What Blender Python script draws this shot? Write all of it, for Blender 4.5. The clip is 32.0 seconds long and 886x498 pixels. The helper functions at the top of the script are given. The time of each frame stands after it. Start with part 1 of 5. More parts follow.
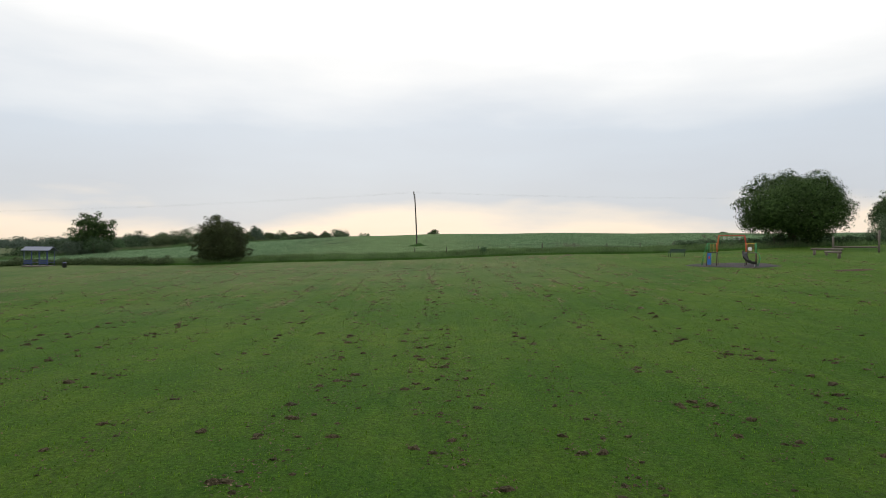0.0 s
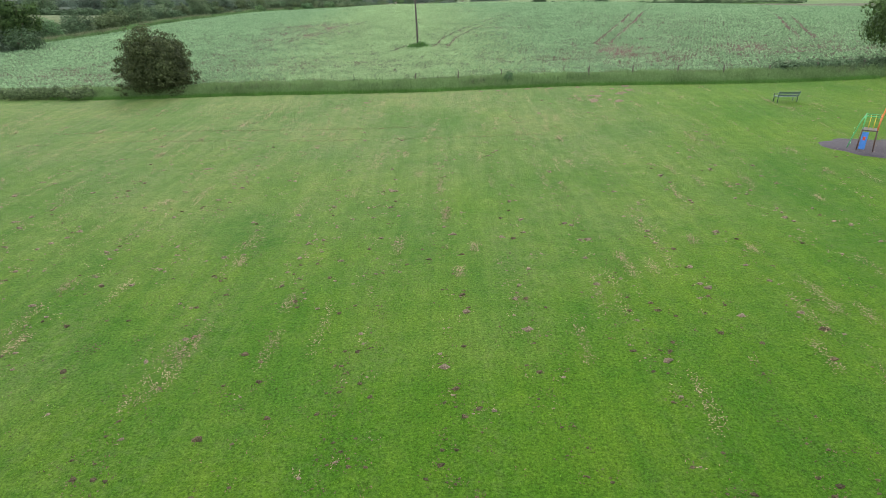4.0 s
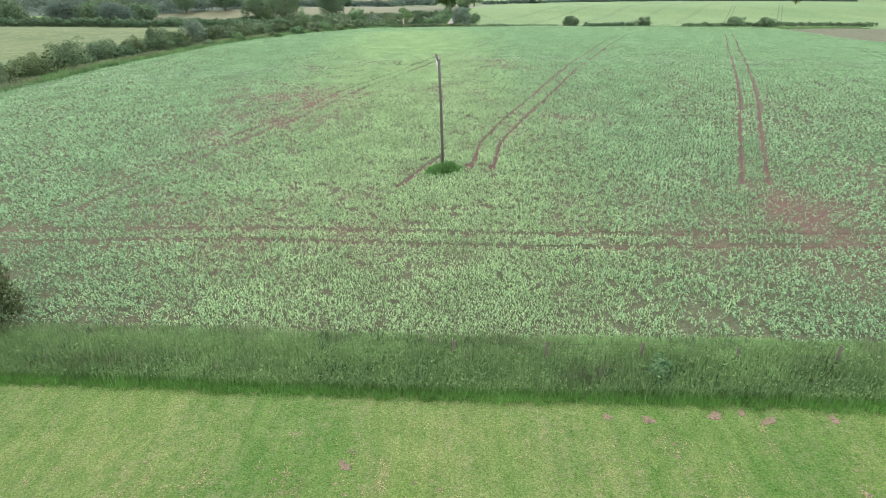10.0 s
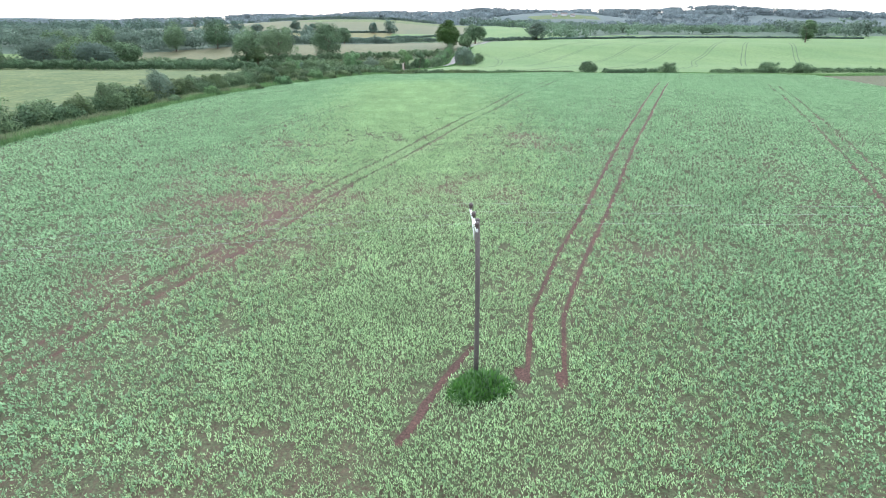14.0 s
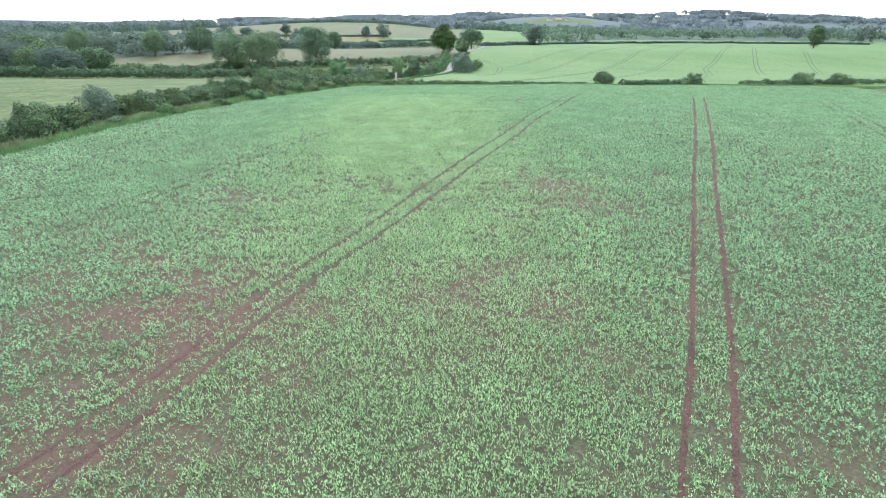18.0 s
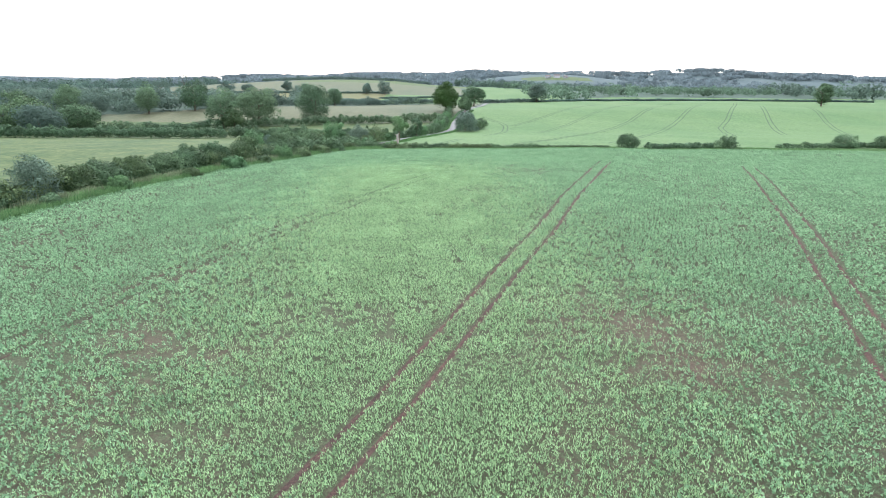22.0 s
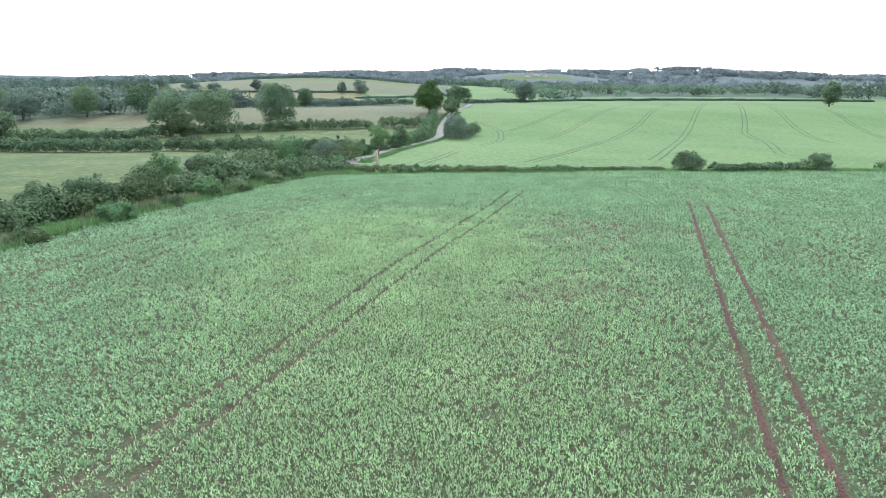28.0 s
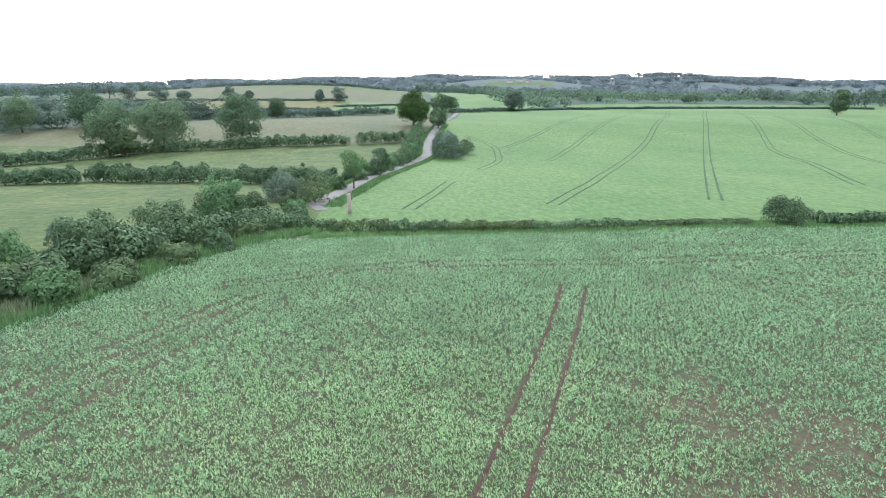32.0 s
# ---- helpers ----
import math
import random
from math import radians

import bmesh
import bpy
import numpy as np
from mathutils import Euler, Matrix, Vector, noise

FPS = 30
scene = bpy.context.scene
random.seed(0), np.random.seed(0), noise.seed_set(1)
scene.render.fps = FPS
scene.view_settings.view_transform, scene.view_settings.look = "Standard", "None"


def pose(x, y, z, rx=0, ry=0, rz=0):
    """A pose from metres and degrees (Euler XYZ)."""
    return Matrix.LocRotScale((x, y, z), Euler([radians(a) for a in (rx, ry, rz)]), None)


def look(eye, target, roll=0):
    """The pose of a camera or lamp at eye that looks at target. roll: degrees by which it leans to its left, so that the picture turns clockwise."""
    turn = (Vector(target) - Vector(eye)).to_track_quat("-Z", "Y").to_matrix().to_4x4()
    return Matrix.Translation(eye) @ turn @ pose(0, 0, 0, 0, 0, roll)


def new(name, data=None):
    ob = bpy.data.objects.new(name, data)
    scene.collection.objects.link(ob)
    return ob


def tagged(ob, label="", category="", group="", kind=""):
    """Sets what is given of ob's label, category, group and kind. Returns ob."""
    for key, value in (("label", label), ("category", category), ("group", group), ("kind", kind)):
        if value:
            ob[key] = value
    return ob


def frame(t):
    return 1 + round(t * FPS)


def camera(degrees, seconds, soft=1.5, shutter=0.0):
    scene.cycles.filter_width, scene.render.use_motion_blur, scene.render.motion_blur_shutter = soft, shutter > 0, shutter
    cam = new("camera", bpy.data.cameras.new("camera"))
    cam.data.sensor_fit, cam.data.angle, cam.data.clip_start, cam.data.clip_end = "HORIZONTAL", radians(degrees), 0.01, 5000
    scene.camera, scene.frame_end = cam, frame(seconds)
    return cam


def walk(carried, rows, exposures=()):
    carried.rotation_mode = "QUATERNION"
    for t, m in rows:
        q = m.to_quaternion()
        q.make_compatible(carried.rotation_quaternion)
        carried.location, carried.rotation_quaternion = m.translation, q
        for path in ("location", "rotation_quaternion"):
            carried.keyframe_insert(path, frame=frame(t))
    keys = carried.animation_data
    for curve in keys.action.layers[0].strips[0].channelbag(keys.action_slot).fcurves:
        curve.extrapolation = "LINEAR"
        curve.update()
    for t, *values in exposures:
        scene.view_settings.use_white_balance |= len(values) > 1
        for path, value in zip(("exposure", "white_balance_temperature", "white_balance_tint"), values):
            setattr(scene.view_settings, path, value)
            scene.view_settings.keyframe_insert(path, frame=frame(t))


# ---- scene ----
cam = camera(74.0, 32.0, soft=0.85)
PATH = [
    (0, (0.776, -17.315, 0.518), (0.785, -15.316, 0.506), 0.6),
    (0.5, (0.78, -16.285, 1.037), (0.795, -14.288, 0.922), 0.5),
    (1, (0.812, -14.997, 1.84), (0.829, -13.007, 1.644), 0.5),
    (1.5, (0.792, -13.482, 2.617), (0.811, -11.509, 2.293), 0.4),
    (2, (0.694, -11.452, 3.52), (0.713, -9.516, 3.03), 0.5),
    (2.5, (0.624, -9.395, 4.184), (0.637, -7.5, 3.55), 0.4),
    (4.5, (-0.016, 0.031, 7.481), (-0.016, 1.852, 6.655), 0.0),
    (5, (-0.259, 2.392, 8.521), (-0.259, 4.212, 7.691), 0.1),
    (5.5, (-0.432, 4.76, 9.404), (-0.435, 6.578, 8.571), 0.2),
    (6, (-0.548, 7.118, 10.034), (-0.555, 8.937, 9.201), 0.1),
    (6.5, (-0.736, 9.667, 10.393), (-0.743, 11.485, 9.561), 0.2),
    (7, (-0.932, 12.221, 10.526), (-0.939, 14.04, 9.693), 0.3),
    (7.5, (-1.168, 14.858, 10.625), (-1.175, 16.677, 9.793), 0.4),
    (8, (-1.352, 17.411, 10.811), (-1.359, 19.228, 9.975), 0.5),
    (8.5, (-1.576, 20.057, 11.241), (-1.583, 21.874, 10.405), 0.6),
    (9, (-1.808, 22.618, 11.726), (-1.815, 24.435, 10.89), 0.6),
    (9.5, (-2.1, 25.202, 12.135), (-2.107, 27.019, 11.299), 0.7),
    (10, (-2.38, 27.721, 12.411), (-2.387, 29.538, 11.575), 0.8),
    (10.5, (-2.672, 30.367, 12.647), (-2.675, 32.184, 11.811), 0.9),
    (11, (-2.904, 32.94, 12.85), (-2.907, 34.757, 12.014), 0.9),
    (11.5, (-3.128, 35.498, 13.086), (-3.131, 37.315, 12.251), 1.0),
    (11.7, (-3.206, 36.475, 13.176), (-3.21, 38.295, 12.345), 1.0),
    (11.9, (-3.285, 37.452, 13.265), (-3.29, 39.303, 12.507), 0.9),
    (12, (-3.324, 37.941, 13.309), (-3.329, 39.794, 12.557), 0.9),
    (12.5, (-3.5, 40.449, 13.494), (-3.505, 42.303, 12.745), 0.9),
    (13, (-3.676, 42.86, 13.678), (-3.681, 44.715, 12.929), 0.9),
    (13.5, (-3.884, 45.218, 13.957), (-3.886, 47.074, 13.211), 1.0),
    (14, (-4.081, 47.481, 14.179), (-4.082, 49.337, 13.433), 0.9),
    (14.5, (-4.208, 49.779, 14.308), (-4.206, 51.634, 13.562), 0.9),
    (16.5, (-4.787, 58.528, 14.12), (-4.778, 60.386, 13.38), 0.9),
    (17, (-4.921, 60.622, 14.106), (-4.908, 62.481, 13.366), 1.0),
    (17.5, (-5.004, 62.685, 14.168), (-4.988, 64.544, 13.428), 1.0),
    (18, (-5.076, 64.687, 14.204), (-5.056, 66.547, 13.468), 1.1),
    (18.5, (-5.168, 66.683, 14.199), (-5.145, 68.543, 13.463), 1.1),
    (19, (-5.32, 68.663, 14.158), (-5.297, 70.522, 13.421), 1.1),
    (19.2, (-5.371, 69.471, 14.165), (-5.355, 71.331, 13.429), 1.1),
    (19.5, (-5.448, 70.683, 14.177), (-5.439, 72.543, 13.44), 1.1),
    (20, (-5.636, 72.633, 14.215), (-5.624, 74.493, 13.478), 1.2),
    (20.5, (-5.844, 74.63, 14.231), (-5.829, 76.495, 13.508), 1.2),
    (20.7, (-5.914, 75.422, 14.241), (-5.9, 77.301, 13.556), 1.2),
    (21, (-6.02, 76.609, 14.256), (-6.007, 78.519, 13.661), 1.2),
    (21.5, (-6.196, 78.611, 14.283), (-6.18, 80.528, 13.712), 1.2),
    (22, (-6.392, 80.536, 14.266), (-6.372, 82.453, 13.695), 1.2),
    (22.5, (-6.628, 82.533, 14.261), (-6.608, 84.449, 13.69), 1.2),
    (23, (-6.824, 84.551, 14.277), (-6.801, 86.468, 13.705), 1.2),
    (23.5, (-7.012, 86.756, 14.305), (-6.988, 88.672, 13.733), 1.1),
    (24, (-7.128, 89.099, 14.252), (-7.101, 91.016, 13.68), 1.1),
    (24.5, (-7.304, 91.667, 14.229), (-7.273, 93.583, 13.654), 1.2),
    (25, (-7.539, 94.28, 14.188), (-7.508, 96.196, 13.613), 1.2),
    (25.5, (-7.844, 96.958, 14.117), (-7.81, 98.873, 13.543), 1.2),
    (27.5, (-8.723, 108.948, 14.013), (-8.633, 110.862, 13.439), 1.1),
    (28, (-8.939, 112.137, 13.951), (-8.846, 114.05, 13.377), 1.2),
    (28.5, (-9.112, 115.384, 13.924), (-9.019, 117.297, 13.351), 1.2),
    (29, (-9.252, 118.596, 13.899), (-9.125, 120.508, 13.326), 1.1),
    (29.5, (-9.356, 121.947, 13.908), (-9.225, 123.859, 13.335), 1.0),
    (30, (-9.392, 125.241, 13.946), (-9.254, 127.152, 13.373), 1.0),
    (30.5, (-9.368, 128.644, 14.098), (-9.226, 130.555, 13.525), 1.1),
    (31, (-9.416, 132.001, 14.275), (-9.271, 133.911, 13.703), 1.1),
    (31.5, (-9.478, 135.438, 14.519), (-9.33, 137.353, 13.96), 1.1),
    (32, (-9.54, 138.876, 14.762), (-9.388, 140.791, 14.207), 1.1),
]
EXPOSURES = [(0, 0.0, 6900, 10), (1, 0.18, 6900, 10), (2, 0.48, 6900, 10), (2.5, 0.74, 6900, 10), (4.5, 1.45, 6600, 10), (9, 1.68, 6600, 10), (11.5, 1.8, 6600, 10), (12, 1.82, 5950, 10), (20, 1.76, 5950, 10), (28, 1.65, 5950, 10), (32, 1.62, 5950, 10)]
walk(cam, [(t, look(eye, target, roll)) for t, eye, target, roll in PATH], EXPOSURES)

# ---- light and exposure ----
world = bpy.data.worlds.new("world")
scene.world = world
world.use_nodes = True
wt = world.node_tree
wt.nodes.clear()


def wnode(kind, **values):
    n = wt.nodes.new(kind)
    for key, value in values.items():
        n.inputs[key].default_value = value
    return n


sky = wnode("ShaderNodeTexSky")
sky.sky_type, sky.sun_disc = "NISHITA", False
sky.sun_elevation, sky.sun_rotation = radians(34), radians(-8)
wcoord = wnode("ShaderNodeTexCoord")
wsep = wnode("ShaderNodeSeparateXYZ")
wt.links.new(wcoord.outputs["Generated"], wsep.inputs[0])
wmap = wnode("ShaderNodeMapping", Scale=(1.6, 1.6, 7.0))
wt.links.new(wcoord.outputs["Generated"], wmap.inputs["Vector"])
wnoise = wnode("ShaderNodeTexNoise", Scale=1.7, Detail=5.0, Roughness=0.5)
wt.links.new(wmap.outputs[0], wnoise.inputs["Vector"])
wadd = wnode("ShaderNodeMath")
wadd.operation = "MULTIPLY_ADD"
wt.links.new(wnoise.outputs["Fac"], wadd.inputs[0])
wadd.inputs[1].default_value = 0.16
wt.links.new(wsep.outputs["Z"], wadd.inputs[2])
wramp = wnode("ShaderNodeValToRGB")
SKY_STOPS = [(0.05, (0.92, 0.78, 0.66)), (0.108, (0.98, 0.87, 0.76)), (0.15, (0.60, 0.65, 0.74)), (0.26, (0.66, 0.74, 0.85)),
             (0.35, (0.93, 0.97, 1.02)), (0.45, (1.28, 1.28, 1.29)), (1.0, (1.15, 1.2, 1.3))]
while len(wramp.color_ramp.elements) < len(SKY_STOPS):
    wramp.color_ramp.elements.new(0.5)
for stop, (place, colour) in zip(wramp.color_ramp.elements, SKY_STOPS):
    stop.position, stop.color = place, (*colour, 1)
wt.links.new(wadd.outputs[0], wramp.inputs[0])
wmix = wnode("ShaderNodeMix", Factor=0.9)
wmix.data_type = "RGBA"
wscale = wnode("ShaderNodeVectorMath")
wscale.operation = "SCALE"
wscale.inputs["Scale"].default_value = 0.1
wt.links.new(sky.outputs[0], wscale.inputs[0])
wt.links.new(wscale.outputs[0], wmix.inputs[6])
wt.links.new(wramp.outputs[0], wmix.inputs[7])
wback = wnode("ShaderNodeBackground", Strength=1.0)
wout = wnode("ShaderNodeOutputWorld")
wt.links.new(wmix.outputs[2], wback.inputs[0])
wt.links.new(wback.outputs[0], wout.inputs[0])

sun_data = bpy.data.lights.new("sun", "SUN")
sun_data.energy, sun_data.angle, sun_data.color = 1.3, radians(14), (1.0, 0.96, 0.9)
sun = new("sun", sun_data)
sun.matrix_world = look((0, 0, 60), (0 + 8, -60, 60 - 44))


# ---- materials ----
def graph(name, rough=0.85, spec=0.2):
    m = bpy.data.materials.new(name)
    m.use_nodes = True
    b = m.node_tree.nodes["Principled BSDF"]
    b.inputs["Roughness"].default_value = rough
    b.inputs["Specular IOR Level"].default_value = spec
    return m, m.node_tree, b


def place(nt, scale=(1, 1, 1), turn=0.0, local=False):
    if local:
        src = nt.nodes.new("ShaderNodeTexCoord").outputs["Object"]
    else:
        src = nt.nodes.new("ShaderNodeNewGeometry").outputs["Position"]
    mp = nt.nodes.new("ShaderNodeMapping")
    mp.inputs["Scale"].default_value = scale
    mp.inputs["Rotation"].default_value = (0, 0, turn)
    nt.links.new(src, mp.inputs["Vector"])
    return mp.outputs[0]


def grain(nt, at, scale, detail=4.0, rough=0.55):
    n = nt.nodes.new("ShaderNodeTexNoise")
    n.inputs["Scale"].default_value, n.inputs["Detail"].default_value, n.inputs["Roughness"].default_value = scale, detail, rough
    nt.links.new(at, n.inputs["Vector"])
    return n.outputs["Fac"]


def ramp(nt, fac, *stops):
    r = nt.nodes.new("ShaderNodeValToRGB")
    while len(r.color_ramp.elements) < len(stops):
        r.color_ramp.elements.new(0.5)
    for e, (p, c) in zip(r.color_ramp.elements, stops):
        e.position, e.color = p, (*((c, c, c) if isinstance(c, (int, float)) else c), 1)
    nt.links.new(fac, r.inputs[0])
    return r.outputs[0]


def blend(nt, fac, a, b, kind="MIX"):
    x = nt.nodes.new("ShaderNodeMix")
    x.data_type, x.blend_type = "RGBA", kind
    for socket, value in ((x.inputs[0], fac), (x.inputs[6], a), (x.inputs[7], b)):
        if isinstance(value, bpy.types.NodeSocket):
            nt.links.new(value, socket)
        elif isinstance(value, tuple):
            socket.default_value = (*value, 1)
        else:
            socket.default_value = value
    return x.outputs[2]


def relief(nt, bsdf, fac, strength, distance):
    u = nt.nodes.new("ShaderNodeBump")
    u.inputs["Strength"].default_value, u.inputs["Distance"].default_value = strength, distance
    nt.links.new(fac, u.inputs["Height"])
    nt.links.new(u.outputs[0], bsdf.inputs["Normal"])


def leaf_material(name, dark, light, sheer=0.25, patch=0.12, uneven=(0.72, 1.25), rough=0.7, spec=0.08):
    """Foliage: every leaf of its own tone, clumps of slightly different green."""
    m, nt, b = graph(name, rough, spec)
    geo = nt.nodes.new("ShaderNodeNewGeometry")
    tone = ramp(nt, geo.outputs["Random Per Island"], (0.0, dark), (1.0, light))
    clump = ramp(nt, grain(nt, place(nt), patch, 3.0), (0.35, uneven[0]), (0.68, uneven[1]))
    tone = blend(nt, 1.0, tone, clump, "MULTIPLY")
    each = nt.nodes.new("ShaderNodeObjectInfo")
    tone = blend(nt, 1.0, tone, ramp(nt, each.outputs["Random"], (0.0, (0.86, 0.9, 0.9)), (1.0, (1.14, 1.08, 1.0))), "MULTIPLY")
    nt.links.new(tone, b.inputs["Base Color"])
    t = nt.nodes.new("ShaderNodeBsdfTranslucent")
    nt.links.new(tone, t.inputs["Color"])
    mixer = nt.nodes.new("ShaderNodeMixShader")
    mixer.inputs[0].default_value = sheer
    nt.links.new(b.outputs[0], mixer.inputs[1])
    nt.links.new(t.outputs[0], mixer.inputs[2])
    nt.links.new(mixer.outputs[0], nt.nodes["Material Output"].inputs["Surface"])
    return m


def ground_material(name, fine, broad, fine_scale=9.0, broad_scale=0.06, stretch=(1, 1, 1), turn=0.0, bump=0.25):
    m, nt, b = graph(name, 0.95, 0.1)
    at = place(nt, stretch, turn)
    g = grain(nt, at, fine_scale, 8.0, 0.65)
    c = ramp(nt, g, (0.3, fine[0]), (0.7, fine[1]))
    c = blend(nt, 1.0, c, ramp(nt, grain(nt, at, broad_scale, 4.0), (0.35, broad[0]), (0.65, broad[1])), "MULTIPLY")
    nt.links.new(c, b.inputs["Base Color"])
    relief(nt, b, g, bump, 0.12)
    return m


def park_material():
    m, nt, b = graph("mown_grass", 0.95, 0.1)
    at = place(nt)
    rows = place(nt, (1.0, 0.22, 1.0), 0.03)
    mown = place(nt, (1.0, 0.03, 1.0), 0.03)
    g = grain(nt, at, 14.0, 10.0, 0.75)
    c = ramp(nt, g, (0.3, (0.015, 0.041, 0.0015)), (0.5, (0.039, 0.096, 0.0045)), (0.72, (0.072, 0.148, 0.010)))
    c = blend(nt, 0.85, c, ramp(nt, grain(nt, at, 0.16, 6.0, 0.6), (0.36, (0.66, 0.86, 0.66)), (0.5, (1.0, 1.0, 1.0)), (0.66, (1.26, 1.10, 1.2))), "MULTIPLY")
    c = blend(nt, 0.42, c, ramp(nt, grain(nt, mown, 2.6, 6.0, 0.7), (0.38, (0.66, 0.80, 0.66)), (0.62, (1.32, 1.14, 1.3))), "MULTIPLY")
    c = blend(nt, 0.7, c, ramp(nt, grain(nt, at, 1.4, 7.0, 0.7), (0.36, (0.72, 0.86, 0.7)), (0.64, (1.28, 1.1, 1.25))), "MULTIPLY")
    c = blend(nt, 0.65, c, ramp(nt, grain(nt, at, 20.0, 8.0, 0.85), (0.38, 0.42), (0.62, 1.55)), "MULTIPLY")
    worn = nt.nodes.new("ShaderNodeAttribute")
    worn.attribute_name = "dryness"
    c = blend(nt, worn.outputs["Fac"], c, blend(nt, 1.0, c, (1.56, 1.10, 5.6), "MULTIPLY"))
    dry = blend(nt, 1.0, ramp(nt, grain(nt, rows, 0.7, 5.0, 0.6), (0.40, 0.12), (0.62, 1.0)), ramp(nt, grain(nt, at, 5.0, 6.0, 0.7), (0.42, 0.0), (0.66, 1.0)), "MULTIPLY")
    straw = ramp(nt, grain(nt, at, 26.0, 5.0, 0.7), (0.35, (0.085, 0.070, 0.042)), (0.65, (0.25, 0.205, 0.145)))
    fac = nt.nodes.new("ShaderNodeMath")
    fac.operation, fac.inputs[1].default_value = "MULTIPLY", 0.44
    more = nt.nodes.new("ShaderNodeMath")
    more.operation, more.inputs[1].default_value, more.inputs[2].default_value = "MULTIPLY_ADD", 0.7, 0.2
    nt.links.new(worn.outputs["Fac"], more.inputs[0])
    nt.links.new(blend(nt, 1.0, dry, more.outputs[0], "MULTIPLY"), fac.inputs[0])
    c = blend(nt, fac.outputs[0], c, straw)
    nt.links.new(c, b.inputs["Base Color"])
    relief(nt, b, g, 0.9, 0.09)
    return m


def crop_material():
    """Bare red soil that shows between young plants, gap shade painted in; 'cover' says how thick they stand."""
    m, nt, b = graph("soil_with_gap_shade", 0.95, 0.1)
    at = place(nt)
    clods = grain(nt, at, 7.0, 8.0, 0.7)
    soil = ramp(nt, clods, (0.3, (0.034, 0.021, 0.017)), (0.7, (0.104, 0.066, 0.053)))
    # Low leaves; the near-black stop paints the shade of gaps between plants.
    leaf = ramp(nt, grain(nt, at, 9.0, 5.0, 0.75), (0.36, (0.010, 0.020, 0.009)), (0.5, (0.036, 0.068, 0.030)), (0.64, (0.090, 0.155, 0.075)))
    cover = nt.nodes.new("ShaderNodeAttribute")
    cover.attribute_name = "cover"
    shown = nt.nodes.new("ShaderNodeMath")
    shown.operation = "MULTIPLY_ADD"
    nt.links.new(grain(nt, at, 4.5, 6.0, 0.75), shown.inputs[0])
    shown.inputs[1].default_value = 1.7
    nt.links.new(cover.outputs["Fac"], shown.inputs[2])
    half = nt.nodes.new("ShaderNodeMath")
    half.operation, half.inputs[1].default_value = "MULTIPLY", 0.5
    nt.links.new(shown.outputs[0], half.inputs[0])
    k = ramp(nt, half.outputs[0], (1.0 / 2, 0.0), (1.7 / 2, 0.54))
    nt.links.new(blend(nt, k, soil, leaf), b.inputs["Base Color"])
    relief(nt, b, clods, 0.6, 0.15)
    return m


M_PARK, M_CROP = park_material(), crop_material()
M_FARCROP = ground_material("far_crop", ((0.042, 0.073, 0.027), (0.084, 0.133, 0.050)), ((0.82, 0.9, 0.84), (1.1, 1.05, 1.05)), 1.6, 0.03, (1, 0.35, 1), 0.45)
M_TRAM = ground_material("pressed_crop", ((0.018, 0.034, 0.016), (0.046, 0.074, 0.036)), ((0.8, 0.85, 0.8), (1.15, 1.1, 1.1)), 2.0, 0.04)
M_PASTURE = ground_material("pasture", ((0.024, 0.043, 0.015), (0.076, 0.096, 0.039)), ((0.74, 0.84, 0.78), (1.22, 1.12, 1.06)), 0.9, 0.16, bump=0.6)
M_HAY = ground_material("mown_hay", ((0.046, 0.054, 0.030), (0.078, 0.082, 0.048)), ((0.85, 0.92, 0.9), (1.12, 1.05, 1.0)), 0.9, 0.03, (1, 0.25, 1), 0.5)
M_YELLOW = ground_material("flowering_field", ((0.064, 0.066, 0.029), (0.086, 0.084, 0.036)), ((0.9, 0.95, 0.9), (1.1, 1.05, 1.0)), 0.4, 0.02)
M_ROUGH = ground_material("rough_ground", ((0.045, 0.075, 0.024), (0.10, 0.145, 0.05)), ((0.8, 0.85, 0.8), (1.15, 1.1, 1.1)), 2.0, 0.04)
M_FLOOR = ground_material("woodland_floor", ((0.022, 0.037, 0.026), (0.040, 0.063, 0.044)), ((0.8, 0.85, 0.8), (1.15, 1.1, 1.1)), 0.5, 0.02)
# Ground under the farthest woods, with the same distance haze mixed into its colour.
M_HAZY = ground_material("hazed_far_hillside", ((0.042, 0.058, 0.059), (0.056, 0.075, 0.075)), ((0.85, 0.9, 0.9), (1.1, 1.06, 1.04)), 0.05, 0.006)
M_SOIL = ground_material("bare_soil", ((0.019, 0.012, 0.010), (0.112, 0.067, 0.055)), ((0.8, 0.82, 0.85), (1.15, 1.1, 1.1)), 12.0, 0.5, bump=0.7)
M_MOLE = ground_material("crumbled_earth", ((0.050, 0.044, 0.024), (0.160, 0.122, 0.092)), ((0.85, 0.9, 0.85), (1.15, 1.1, 1.1)), 14.0, 0.6, bump=0.7)
M_CLUMP = ground_material("dark_clippings", ((0.024, 0.022, 0.010), (0.125, 0.100, 0.062)), ((0.6, 0.65, 0.6), (1.2, 1.15, 1.1)), 30.0, 3.0, bump=0.9)
M_PALECLUMP = ground_material("pale_clippings", ((0.060, 0.050, 0.034), (0.230, 0.185, 0.135)), ((0.7, 0.72, 0.7), (1.2, 1.15, 1.1)), 30.0, 3.0, bump=0.8)
M_LANE = ground_material("lane_surface", ((0.085, 0.082, 0.078), (0.145, 0.138, 0.132)), ((0.85, 0.85, 0.85), (1.1, 1.1, 1.1)), 6.0, 0.3)
M_RUBBER = ground_material("rubber_surface", ((0.034, 0.031, 0.036), (0.066, 0.061, 0.068)), ((0.85, 0.85, 0.85), (1.15, 1.15, 1.15)), 40.0, 0.8)

